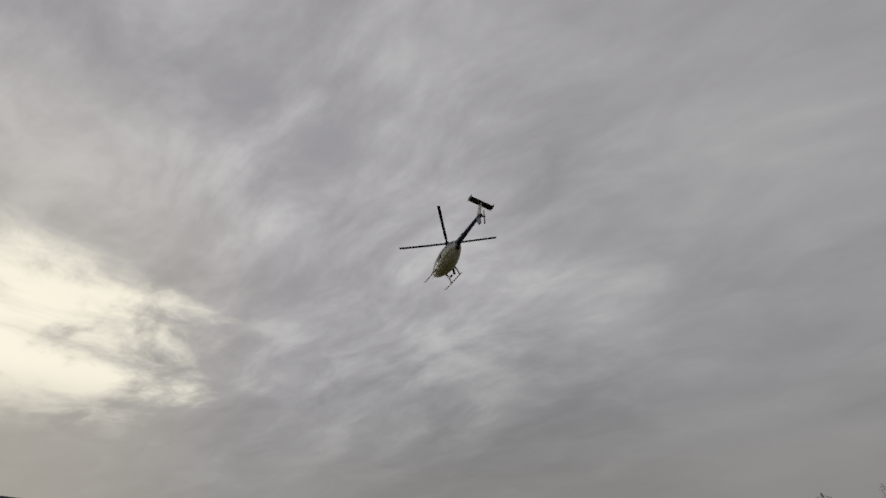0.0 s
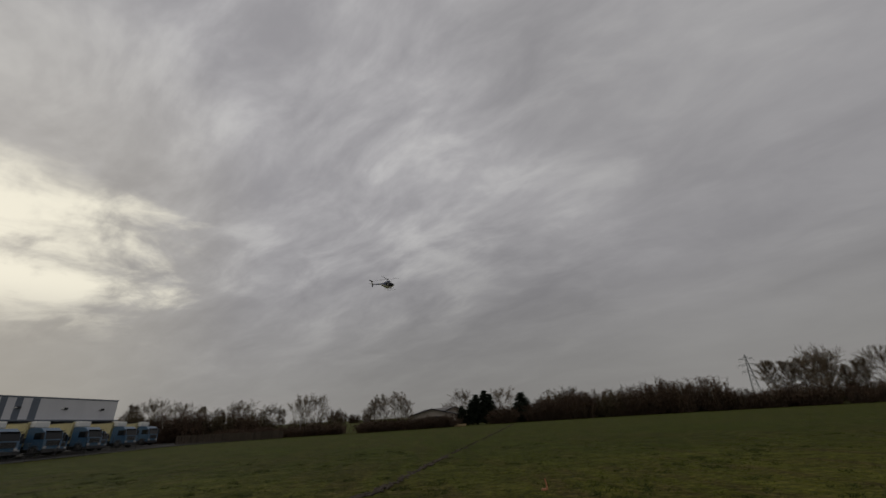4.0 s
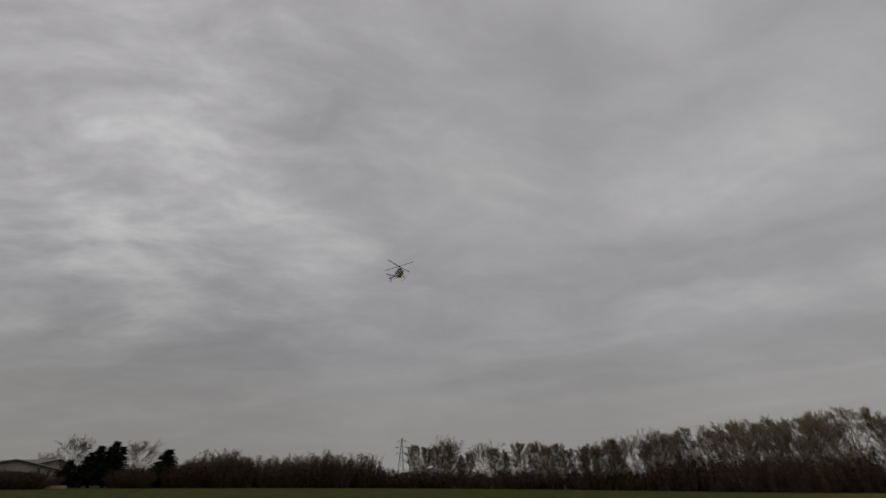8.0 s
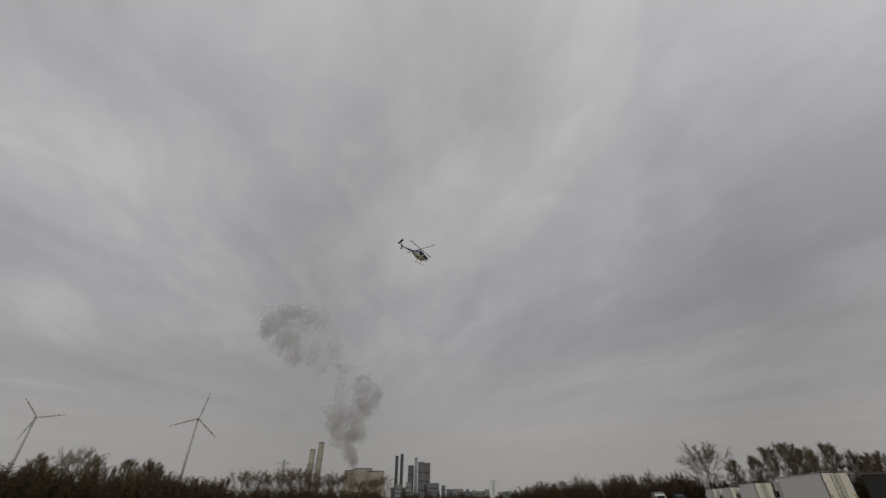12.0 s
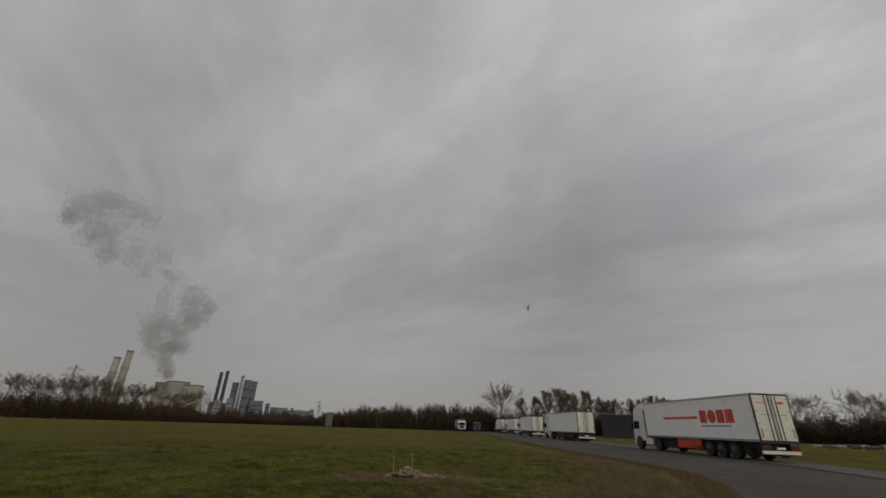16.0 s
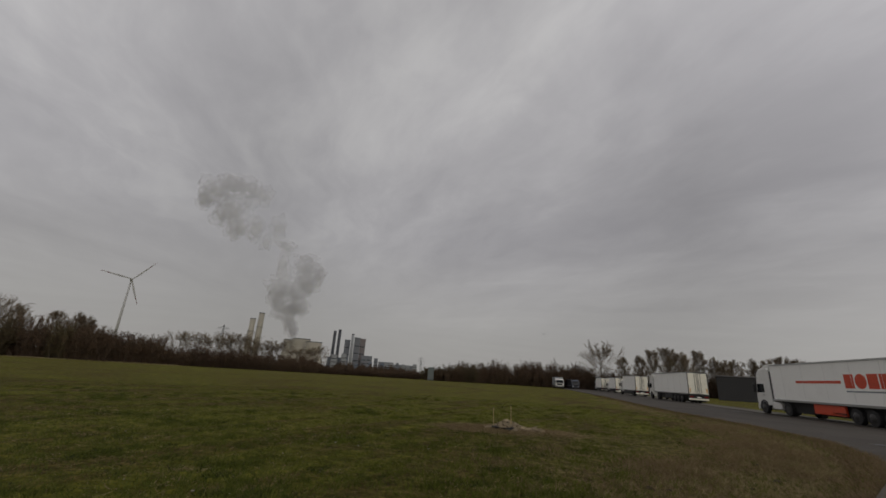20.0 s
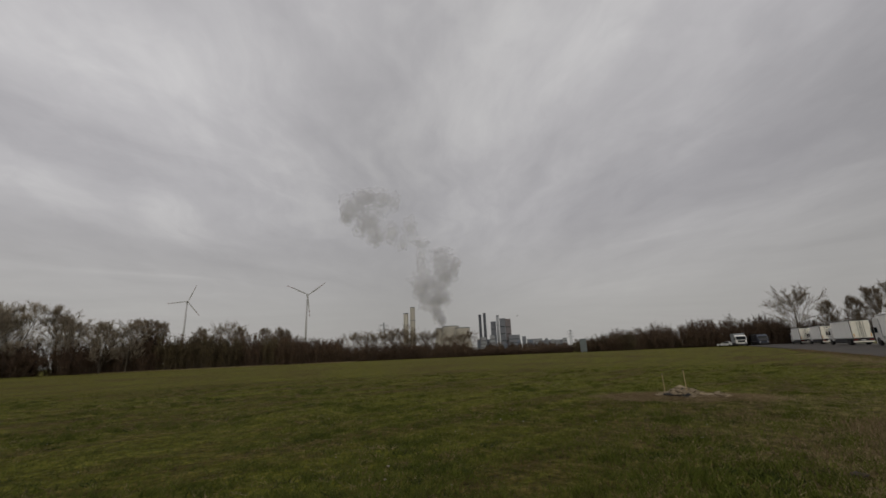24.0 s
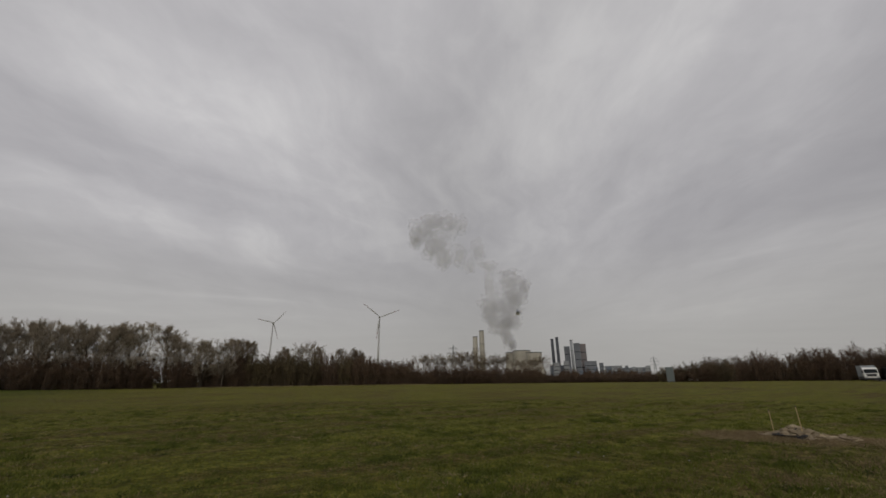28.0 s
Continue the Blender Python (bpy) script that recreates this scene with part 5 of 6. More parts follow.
def car(m, label):
    e = thing("car", label, "car", m)
    prof = [(0, 0.35), (4.3, 0.32), (4.35, 0.65), (4.1, 0.82), (3.1, 0.95), (2.3, 1.42), (0.9, 1.45), (0.15, 0.98), (0.0, 0.8)]
    b = part("body", profile_body(prof, 1.75, 0.1), "white_cab", e)
    part("windscreen", Geo().loft([[(3.05, y, 1.0), (2.35, y, 1.40), (2.30, y, 1.40), (2.9, y, 0.98)] for y in (-0.72, 0.72)]), "glass", b)
    part("rear_window", Geo().loft([[(0.25, y, 1.05), (0.85, y, 1.42), (0.9, y, 1.40), (0.4, y, 1.0)] for y in (-0.7, 0.7)]), "glass", b)
    for s in (-1, 1):
        part("side_window", Geo().loft([[(0.75, s * y, 0.98), (2.75, s * y, 0.98), (2.2, s * y, 1.36), (1.0, s * y, 1.36)] for y in (0.84, 0.882)]), "glass", b)
        part("headlight", Geo().box(4.2, 4.36, s * 0.62 - 0.15, s * 0.62 + 0.15, 0.6, 0.75, 0.02), "clear_lamp", b)
        part("tail_lamp", Geo().box(-0.02, 0.1, s * 0.66 - 0.13, s * 0.66 + 0.13, 0.72, 0.92, 0.02), "red_lamp", b)
        for x in (0.8, 3.5):
            wheel(e, x, s * 0.78, 0.31, 0.2)
    return e


def heading(x, y, az, z=0.0):
    """Pose at (x, y) on the ground, the thing's +x pointing to the bearing az."""
    return Matrix.Translation((x, y, land(x, y) + z)) @ Matrix.Rotation(radians(90 - az), 4, "Z")


def build_lorries():
    R = 0.125
    semi(heading(-14.1, -32.2, 163.4, R), "white articulated lorry with orange-red livery blocks at the kerb", True)
    semi(heading(-5.3, -67.0, 162.5, R), "plain white articulated lorry parked on the road")
    box_lorry(heading(2.2, -93.5, 163, R), "white box lorry parked in the row", "white_box", "white_cab", 9.5, False, "parked white lorries", 3.9)
    box_lorry(heading(8.0, -121.5, 164, R), "white box lorry parked in the row", "white_box", "white_cab", 8.5, False, "parked white lorries", 3.9)
    box_lorry(heading(12.8, -133.5, 164, R), "white box trailer lorry parked in the row", "white_box", "white_cab", 8.5, False, "parked white lorries", 3.9)
    box_lorry(heading(30.0, -147.0, 342, 0.1), "white-cabbed lorry with a dark curtain body", "grey_panel", "white_cab", 7.5, False, "oncoming lorries", 3.5)
    box_lorry(heading(28.5, -164.0, 338, 0.1), "dark blue lorry standing behind the others", "dark_metal", "dark_cab", 7.5, False, "oncoming lorries", 3.2)
    # lorry yard by the warehouse
    semi(heading(-49.6, 28.3, 24.8), "white curtain-sided semi-trailer with faded black lettering bars", body="white_tarp", tractor=False, group="yard trailers", box_len=13.3)
    g = bpy.data.objects["semi_trailer"]
    box = [c for c in g.children if c.name.startswith("cargo_body")][0]
    for k, (a, b) in enumerate(((3.25, 3.75), (2.65, 3.1), (1.95, 2.5), (1.3, 1.8))):
        part("lettering_bar", Geo().box(2.05, 2.9, -1.287, -1.2795, 4.0 - 0.4 - (k + 1) * 0.55, 4.0 - 0.4 - k * 0.55 - 0.12), "black", box)
    for x, y, tall in ((-43.9, 49.2, True), (-44.3, 52.0, False), (-43.9, 54.8, True), (-44.1, 58.2, False), (-44.2, 61.8, True), (-44.6, 66.0, False), (-45.2, 70.7, True), (-47.4, 79.9, True)):
        az, k = 93.0, 1.0 if tall else 0.82
        L = (7.0 + 2.55) * k + (0.0 if tall else 1.6)
        m = heading(x - L * math.sin(radians(az)), y - L * math.cos(radians(az)), az, 0.06) @ Matrix.Scale(k, 4)
        box_lorry(m, "light blue lorry with a pale yellow refrigerated box" if tall else "smaller light blue lorry in the parked row", "yellow_box", "blue_cab", 7.0, tall, "blue lorries in the yard", 3.7 if tall else 3.2)


# ---- buildings and yard ----
def build_hall():
    x0, y0, _ = polar(-34.45, 124)
    x1, y1, _ = polar(-66.0, 99.5)
    L = math.hypot(x1 - x0, y1 - y0)
    ang = math.atan2(y1 - y0, x1 - x0)
    zb = land(x0, y0)
    top = 1.5 + 124 * math.tan(radians(4.80)) - zb
    low = 1.5 + 124 * math.tan(radians(2.85)) - zb
    e = thing("warehouse", "long pale grey metal-clad warehouse with dark blue-grey stripes", "warehouse", Matrix.Translation((x0, y0, zb)) @ Matrix.Rotation(ang, 4, "Z"))
    # outer face towards +y of this frame
    n = 38
    w = L / n
    for k in range(n):
        part("cladding_panel", Geo().box(k * w + 0.002, (k + 1) * w - 0.002, -0.12, 0.0, low, top - 0.3), "hall", e)
    part("wall", Geo().box(0.05, L - 0.05, -40, -0.125, 0, top - 0.25), "hall", e)
    part("plinth_wall", Geo().box(0.3, L, -0.12, -0.06, 0.0, low - 0.35), "dark_metal", e, "dark loading bay front")
    part("canopy", Geo().box(-0.05, L, -0.05, 1.6, low - 0.33, low - 0.03, 0.03), "hall_dark", e)
    part("parapet", Geo().box(-0.1, L + 0.1, -40.2, 0.06, top - 0.24, top, 0.02), "hall_dark", e)
    for k in range(12):
        part("loading_door", Geo().box(2 + k * L / 12.5, 2 + k * L / 12.5 + 3.2, -0.058, 0.02, 0.9, 4.2), "grey_panel", e)

    def along(az):
        # distance along the front at which the bearing az meets it
        t = math.tan(radians(az))
        dx, dy = math.cos(ang), math.sin(ang)
        return (t * y0 - x0) / (dx - t * dy)

    for a, b in ((-43.29, -42.84), (-42.23, -41.75), (-41.1, -40.55), (-60.0, -59.34), (-58.61, -57.89), (-57.16, -56.48)):
        s0, s1 = sorted((along(a), along(b)))
        part("stripe", Geo().box(s0, s1, 0.004, 0.03, low + 0.02, top - 0.3), "hall_dark", e, "dark blue-grey cladding stripe")
    for az in (-59.3, -53.7, -45.9, -42.0, -38.6, -35.7):
        s = along(az)
        lamp = part("wall_lamp", Geo().box(s - 0.5, s + 0.1, 0.035, 0.3, top - 2.3, top - 1.9, 0.03), "dark_metal", e)
        part("lamp_arm", Geo().box(s + 0.1, s + 0.5, 0.035, 0.16, top - 2.15, top - 2.0), "white_cab", lamp)
    g = Geo()
    for k in range(2):
        g.tube([(-0.08, -0.3 - k, 0), (-0.08, -0.3 - k, top)], 0.07, 6)
    part("downpipe", g, "hall_dark", e)


def build_yard_floor():
    near = [polar(az, d) for az, d in ((-64, 50), (-56, 51), (-48, 54), (-42, 60), (-36, 69), (-31, 80), (-26, 90), (-20, 98))]
    far = [polar(az, d) for az, d in ((-70, 96), (-64, 99), (-56, 102), (-50, 106), (-44, 112), (-38, 116), (-33, 112), (-26, 104))]
    strip("yard", resample([p[:2] for p in near], 30), resample([p[:2] for p in far], 30), 0.06, "yard", "paved lorry yard before the warehouse, toned dark for the shade under the lorries", cross=10)


def build_fence():
    build_yard_floor()
    f = thing("yard_fence", "wire mesh fence on thin posts before the lorries", "fence")
    pts = []
    for k in range(15):
        t = k / 14
        az = -61 + 29 * t
        d = 41 + 12 * t + 20 * t * t
        pts.append(polar(az, d))
    for p in pts:
        g = Geo()
        g.tube([(p[0], p[1], p[2] - 0.1), (p[0], p[1], p[2] + 1.75), (p[0] + 0.15, p[1] - 0.1, p[2] + 2.0)], 0.028, 5)
        part("post", g, "dark_metal", f)
    for a, b in zip(pts, pts[1:]):
        g = Geo()
        for h in (0.15, 0.5, 0.85, 1.2, 1.5, 1.72):
            g.tube([(a[0], a[1], a[2] + h), (b[0], b[1], b[2] + h)], 0.006, 3)
        for k in range(1, 12):
            q = Vector(a).lerp(Vector(b), k / 12)
            g.tube([(q.x, q.y, q.z + 0.1), (q.x, q.y, q.z + 1.72)], 0.005, 3)
        part("mesh_panel", g, "lattice", f)
    x, y, z = polar(-53.5, 16)
    m = thing("marker_post", "pale painted marker post with a dark cap in the meadow", "post", Matrix.Translation((x, y, z)))
    h = 1.5 + 16 * math.tan(radians(0.9)) - z
    lean = Vector((-math.cos(radians(53.5)), -math.sin(radians(53.5)), 0)) * 0.25
    foot, neck, top = -lean * 0.2 - Vector((0, 0, 0.2)) - lean * h, lean * -0.06 + Vector((0, 0, h - 0.06)), Vector((0, 0, h))
    part("shaft", Geo().tube([foot, neck], 0.027, 10), "white_tarp", m)
    part("cap", Geo().tube([neck, top], [0.034, 0.030], 10), "dark_metal", m)
    # short orange peg with a broken foot in the meadow
    x, y, z = polar(14.9, 11.2)
    peg = thing("marker_peg", "short orange-red plastic peg standing in the meadow", "peg", Matrix.Translation((x, y, z)))
    part("shaft", Geo().tube([(0, 0, -0.05), (0.0, 0.02, 0.12), (-0.02, 0.03, 0.25)], [0.018, 0.017, 0.013], 8), "orange", peg)
    part("foot", Geo().box(-0.13, -0.03, -0.04, 0.04, -0.01, 0.045, 0.008), "orange", peg)
    # boarded fence below the shrubs
    b = thing("board_fence", "dark boarded fence at the end of the yard", "fence")
    for k in range(40):
        az = -28.5 + k * 0.28
        p, q = polar(az, 92 + k * 0.15), polar(az + 0.20, 92 + (k + 1) * 0.15)
        g = Geo()
        g.loft([[(p[0], p[1], p[2] - 0.1), (q[0], q[1], q[2] - 0.1), (q[0], q[1] + 0.08, q[2] - 0.1), (p[0], p[1] + 0.08, p[2] - 0.1)], [(p[0], p[1], p[2] + 1.5), (q[0], q[1], q[2] + 1.5), (q[0], q[1] + 0.08, q[2] + 1.5), (p[0], p[1] + 0.08, p[2] + 1.5)]])
        part("board", g, "bark", b)


def barn(az, d, w, depth, wall_h, ridge, turn, label):
    x, y, z = polar(az, d)
    e = thing("barn", label, "barn", Matrix.Translation((x, y, z)) @ Matrix.Rotation(radians(turn), 4, "Z"), "farm buildings")
    g = Geo()
    out = [(-w / 2, 0), (w / 2, 0), (w / 2, wall_h), (0, ridge - 0.25), (-w / 2, wall_h)]
    g.loft([[(px, yy, pz) for px, pz in out] for yy in (0, depth)])
    part("wall", g, "barn_wall", e)
    for s in (-1, 1):
        g = Geo()
        g.loft([[(0, yy, ridge), (s * (w / 2 + 0.6), yy, wall_h - 0.12), (s * (w / 2 + 0.6), yy, wall_h - 0.32), (0, yy, ridge - 0.22)] for yy in (-0.5, depth + 0.5)])
        part("roof", g, "barn_roof", e)
    part("barge_board", Geo().loft([[(-w / 2 - 0.6, yy, wall_h - 0.36), (0, yy, ridge - 0.25), (w / 2 + 0.6, yy, wall_h - 0.36), (w / 2 + 0.6, yy, wall_h - 0.1), (0, yy, ridge + 0.03), (-w / 2 - 0.6, yy, wall_h - 0.1)] for yy in (-0.56, -0.505)]), "dark_metal", e)
    part("door", Geo().box(-1.8, 1.8, -0.06, -0.003, 0, 2.8), "dark_metal", e)
    part("window", Geo().box(w / 2 - 2.4, w / 2 - 1.2, -0.05, -0.003, 1.4, 2.2), "glass", e)
    part("window", Geo().box(-w / 2 + 1.2, -w / 2 + 2.4, -0.05, -0.003, 1.4, 2.2), "glass", e)


def build_yard():
    barn(1.3, 122, 13, 20, 3.3, 4.9, -14, "rendered barn with a shallow grey roof behind the hedge")
    barn(4.2, 140, 16, 14, 3.6, 5.6, 40, "low shed with a pale grey roof")
    p = thing("plank_stack", "pale timber stacked by the barn", "timber stack", Matrix.Translation(polar(4.9, 113)))
    for k in range(6):
        part("plank", Geo().box(-1.6, 1.4, -0.6 + 0.2 * k, -0.44 + 0.2 * k, 0.0, 0.35 + 0.1 * (k % 3), 0.02), "wood", p)
    # dark shed behind the lorries
    x, y, z = polar(188.4, 135)
    e = thing("shed", "dark flat-roofed shed behind the parked lorries", "shed", Matrix.Translation((x, y, z - 0.6)) @ Matrix.Rotation(radians(-8), 4, "Z"))
    part("wall", Geo().box(-4.5, 4.5, 0, 8, 0, 6.3), "dark_metal", e)
    part("roof", Geo().box(-4.7, 4.7, -0.2, 8.2, 6.31, 6.55, 0.03), "barn_roof", e)
    part("door", Geo().box(-1.5, 1.5, -0.06, -0.005, 0, 3), "grey_panel", e)
    for k in range(6):
        part("wall_rib", Geo().box(-4.4 + 1.75 * k, -4.3 + 1.75 * k, -0.05, -0.004, 0.1, 6.2), "grey_panel", e)
    # grey tower cabinet at the meadow's edge
    x, y, z = polar(151.75, 122)
    e = thing("notice_board", "tall grey panel on two legs at the meadow edge", "board", Matrix.Translation((x, y, z)) @ Matrix.Rotation(radians(-151.75), 4, "Z"))
    part("panel", Geo().box(-0.8, 0.8, -0.08, 0.08, 0.4, 3.9, 0.02), "board", e)
    for s in (-1, 1):
        part("leg", Geo().box(s * 0.5 - 0.06, s * 0.5 + 0.06, -0.06, 0.06, -0.2, 0.5), "lattice", e)
        part("edge_strip", Geo().box(s * 0.83 - 0.03, s * 0.83 + 0.03, -0.10, 0.10, 0.35, 3.95), "lattice", e)
    # white clutter in the garden across the road
    rnd = random.Random(3)
    for k in range(16):
        x, y, z = polar(206.5 + k * 0.55, 96 + rnd.uniform(-6, 6))
        w, h = rnd.uniform(0.5, 1.6), rnd.uniform(0.3, 0.7)
        b = thing("wrapped_bale", "pale wrapped bale lying behind the grass", "bale", Matrix.Translation((x, y, z - 0.05)), "wrapped bales")
        g = Geo()
        g.tube([(-w / 2, 0, h / 2), (w / 2, 0, h / 2)], h / 2, 10)
        part("wrap", g, "kerb" if k % 3 else "grey_panel", b)


def build_pile():
    """Rubble heap with a black sheet and two stakes."""
    rnd = random.Random(17)
    cx, cy, cz = polar(162.2, 14.1)
    cz += 0.02
    side = Vector((math.cos(radians(162.2)), -math.sin(radians(162.2)), 0)) * -1
    right = Vector((-math.cos(radians(162.2)), math.sin(radians(162.2)), 0)) * -1
    deep = Vector((math.sin(radians(162.2)), math.cos(radians(162.2)), 0))
    heap = thing("rubble_heap", "low heap of stones, straw and broken slabs in the meadow", "rubble", Matrix.Translation((cx, cy, cz)))
    for k in range(150):
        u, v = (rnd.gauss(0.05, 0.26), rnd.gauss(0, 0.22)) if k % 5 < 3 else (rnd.uniform(-0.6, 1.05), rnd.gauss(0, 0.20))
        h = 0.28 * math.exp(-(u * u) / 0.14 - v * v / 0.10)
        p = right * u + deep * v
        r = rnd.uniform(0.04, 0.11)
        g = Geo().lump((p.x, p.y, h * 0.8 + 0.02), (r * rnd.uniform(0.8, 1.6), r * rnd.uniform(0.7, 1.4), r * 0.6), k, 0.4, 1)
        part("stone", g, "stone", heap)
    for k in range(60):
        u, v = rnd.uniform(-0.6, 1.15), rnd.gauss(-0.05, 0.16)
        p = right * u + deep * v
        r = rnd.uniform(0.02, 0.055)
        g = Geo().lump((p.x, p.y, 0.03 + 0.05 * rnd.random()), (r * rnd.uniform(0.9, 2.4), r * rnd.uniform(0.8, 1.6), r * 0.6), k + 300, 0.45, 1)
        part("stone", g, "pale_stone" if k % 2 else "stone", heap)
    # broken slabs lying flat and tilted along the low end
    for k in range(26):
        u, v = rnd.uniform(0.1, 1.05), rnd.gauss(-0.05, 0.18)
        p = right * u + deep * v
        a, b, c = rnd.uniform(0.06, 0.16), rnd.uniform(0.035, 0.08), rnd.uniform(0.01, 0.02)
        g = Geo().box(-a, a, -b, b, -c, c, 0.006)
        g.moved(Matrix.Translation((p.x, p.y, rnd.uniform(0.03, 0.09))) @ Matrix.Rotation(rnd.uniform(0, 6.28), 4, "Z") @ Matrix.Rotation(rnd.gauss(0, 0.35), 4, "X") @ Matrix.Rotation(rnd.gauss(0, 0.25), 4, "Y"))
        part("slab", g, "stone" if k % 3 else "pale_stone", heap)
    for k in range(46):
        u, v = rnd.gauss(0.0, 0.20), rnd.gauss(0.05, 0.14)
        p = right * u + deep * v
        r = rnd.uniform(0.035, 0.075)
        g = Geo().lump((p.x, p.y, 0.27 * math.exp(-(u * u) / 0.07 - v * v / 0.06)), (r * rnd.uniform(0.9, 1.6), r * rnd.uniform(0.8, 1.3), r * 0.7), k + 200, 0.45, 1)
        part("pale_stone", g, "pale_stone", heap)
    s = thing("black_sheet", "crumpled black plastic sheet on the rubble", "plastic sheet", Matrix.Translation((cx, cy, cz)))
    p = right * -0.10 + deep * -0.30
    part("sheet", Geo().lump((p.x, p.y, 0.06), (0.34, 0.13, 0.06), 3, 0.6, 3), "char", s)
    p = right * 0.0 + deep * -0.12
    part("fold", Geo().lump((p.x, p.y, 0.17), (0.11, 0.08, 0.07), 5, 0.7, 3), "char", s)
    for u, v, h in ((-0.44, -0.05, 0.62), (0.12, -0.20, 0.74)):
        p = right * u + deep * v
        st = thing("stake", "thin pale wooden stake driven into the rubble", "stake", Matrix.Translation((cx + p.x, cy + p.y, cz - 0.1)), "stakes")
        part("shaft", Geo().tube([(0, 0, 0), (0.01, 0, h + 0.1)], 0.012, 6), "wood", st)
        part("tip", Geo().tube([(0.01, 0, h + 0.1), (0.012, 0, h + 0.14)], [0.015, 0.010], 6), "kerb", st)


def blades(name, label, pick, count, seed, material, hmin, hmax, r=0.006, tuft=5, lean=0.5):
    rnd = random.Random(seed)
    g = Geo()
    for _ in range(count):
        x, y = pick(rnd)
        z = land(x, y) - 0.02
        h0 = rnd.uniform(hmin, hmax)
        for _ in range(tuft):
            dx, dy = rnd.gauss(0, 0.05), rnd.gauss(0, 0.05)
            g.spike((x + dx, y + dy, z), (x + dx + rnd.gauss(0, lean) * h0, y + dy + rnd.gauss(0, lean) * h0, z + h0 * rnd.uniform(0.6, 1.1)), r)
    ob = part(name, g, material)
    tagged(ob, label, "grass", kind="stuff")


def on_road(x, y):
    """True west of the verge's edge."""
    pts = EDGE
    for (ax, ay), (bx, by) in zip(pts, pts[1:]):
        lo, hi = min(ay, by), max(ay, by)
        if lo <= y <= hi and hi > lo:
            t = (y - ay) / (by - ay)
            return x < ax + (bx - ax) * t + 0.15
    return False


MOUNDS = []


def build_grass():
    q = random.Random(31)
    for _ in range(64):
        k = q.randrange(4, 11)
        t = q.random()
        x = EDGE[k][0] + (EDGE[k + 1][0] - EDGE[k][0]) * t + 0.7 + abs(q.gauss(0, 2.2))
        y = EDGE[k][1] + (EDGE[k + 1][1] - EDGE[k][1]) * t
        if math.hypot(x, y) > 4.5:
            MOUNDS.append((x, y, q.uniform(0.2, 0.6), q.uniform(0.3, 0.8)))
    def fan(rnd, az0, az1, d0, d1):
        while True:
            az, d = rnd.uniform(az0, az1), d0 + (d1 - d0) * rnd.random() ** 1.4
            x, y, _ = polar(az, d)
            u, v = (-0.7 * (x - 4.05) - 0.7 * (y + 13.35)) / 2.3, (0.7 * (x - 4.05) - 0.7 * (y + 13.35)) / 0.8
            if not on_road(x, y) and u * u + v * v > rnd.uniform(0.4, 1.1):
                return x, y

    blades("grass", "short green meadow grass", lambda q: fan(q, 60, 200, 4.0, 34), 32000, 1, "grass", 0.05, 0.12, 0.007)
    blades("grass", "short green meadow grass", lambda q: fan(q, -60, 60, 7.0, 32), 5000, 2, "grass", 0.035, 0.085, 0.011)
    blades("dry_grass", "dry straw stubble in the meadow", lambda q: fan(q, 60, 175, 4.0, 24), 2200, 3, "straw", 0.03, 0.08, 0.006, 4, 1.0)

    def verge(rnd):
        while True:
            k = rnd.randrange(3, len(EDGE) - 3)
            t = rnd.random()
            (ax, ay), (bx, by) = EDGE[k], EDGE[k + 1]
            x, y = ax + (bx - ax) * t + abs(rnd.gauss(0, 1.6)) + 0.3, ay + (by - ay) * t + rnd.gauss(0, 0.8)
            if not on_road(x - 0.2, y) and math.hypot(x, y) > 3.0:
                return x, y

    def lip(rnd):
        k = rnd.randrange(2, 10)
        t = rnd.random()
        (ax, ay), (bx, by) = EDGE[k], EDGE[k + 1]
        s = (abs(rnd.gauss(0, 0.25)) - 0.06) * (1.0 + 0.02 * abs(ay))
        return ax + (bx - ax) * t + s, ay + (by - ay) * t

    blades("dead_stalks", "brown stalks and weeds hanging over the road's edge", lip, 7400, 24, "russet", 0.05, 0.22, 0.010, 6, 0.7)
    blades("grass", "green tufts along the road's edge", lip, 3600, 25, "grass", 0.05, 0.17, 0.012, 6, 0.6)
    blades("dry_grass", "dry yellow verge grass along the kerb", verge, 9500, 4, "straw", 0.03, 0.12, 0.005, 6, 0.9)

    def heap_edge(rnd):
        az, d = 162.2 + (rnd.uniform(-8.5, 9.0) + rnd.gauss(0.0, 4.0)) * 0.6, 14.0 + rnd.gauss(0, 0.42)
        x, y, _ = polar(az, d)
        return x, y

    blades("dry_grass", "flattened straw round the rubble heap", heap_edge, 6400, 5, "straw", 0.04, 0.13, 0.005, 5, 1.1)
    blades("dead_stalks", "russet stalks round the rubble heap", heap_edge, 2600, 15, "russet", 0.05, 0.16, 0.006, 5, 0.9)

    def tussock_of(centres, spread):
        def pick(rnd):
            c = rnd.choice(centres)
            return c[0] + rnd.gauss(0, spread), c[1] + rnd.gauss(0, spread)
        return pick

    q = random.Random(77)
    lush = [fan(q, 58, 178, 4.2, 30) for _ in range(520)]
    dark = [fan(q, 58, 178, 4.2, 34) for _ in range(420)]
    bits = [fan(q, 58, 178, 4.2, 26) for _ in range(420)]
    north = [fan(q, -45, 58, 8.0, 34) for _ in range(420)]
    blades("grass", "lush green tussocks in the meadow", tussock_of(lush, 0.13), 7800, 41, "grass", 0.07, 0.15, 0.006, 5, 0.5)
    blades("weeds", "low dark green weeds in the meadow", tussock_of(dark, 0.10), 4200, 42, "weed", 0.03, 0.09, 0.009, 5, 0.9)
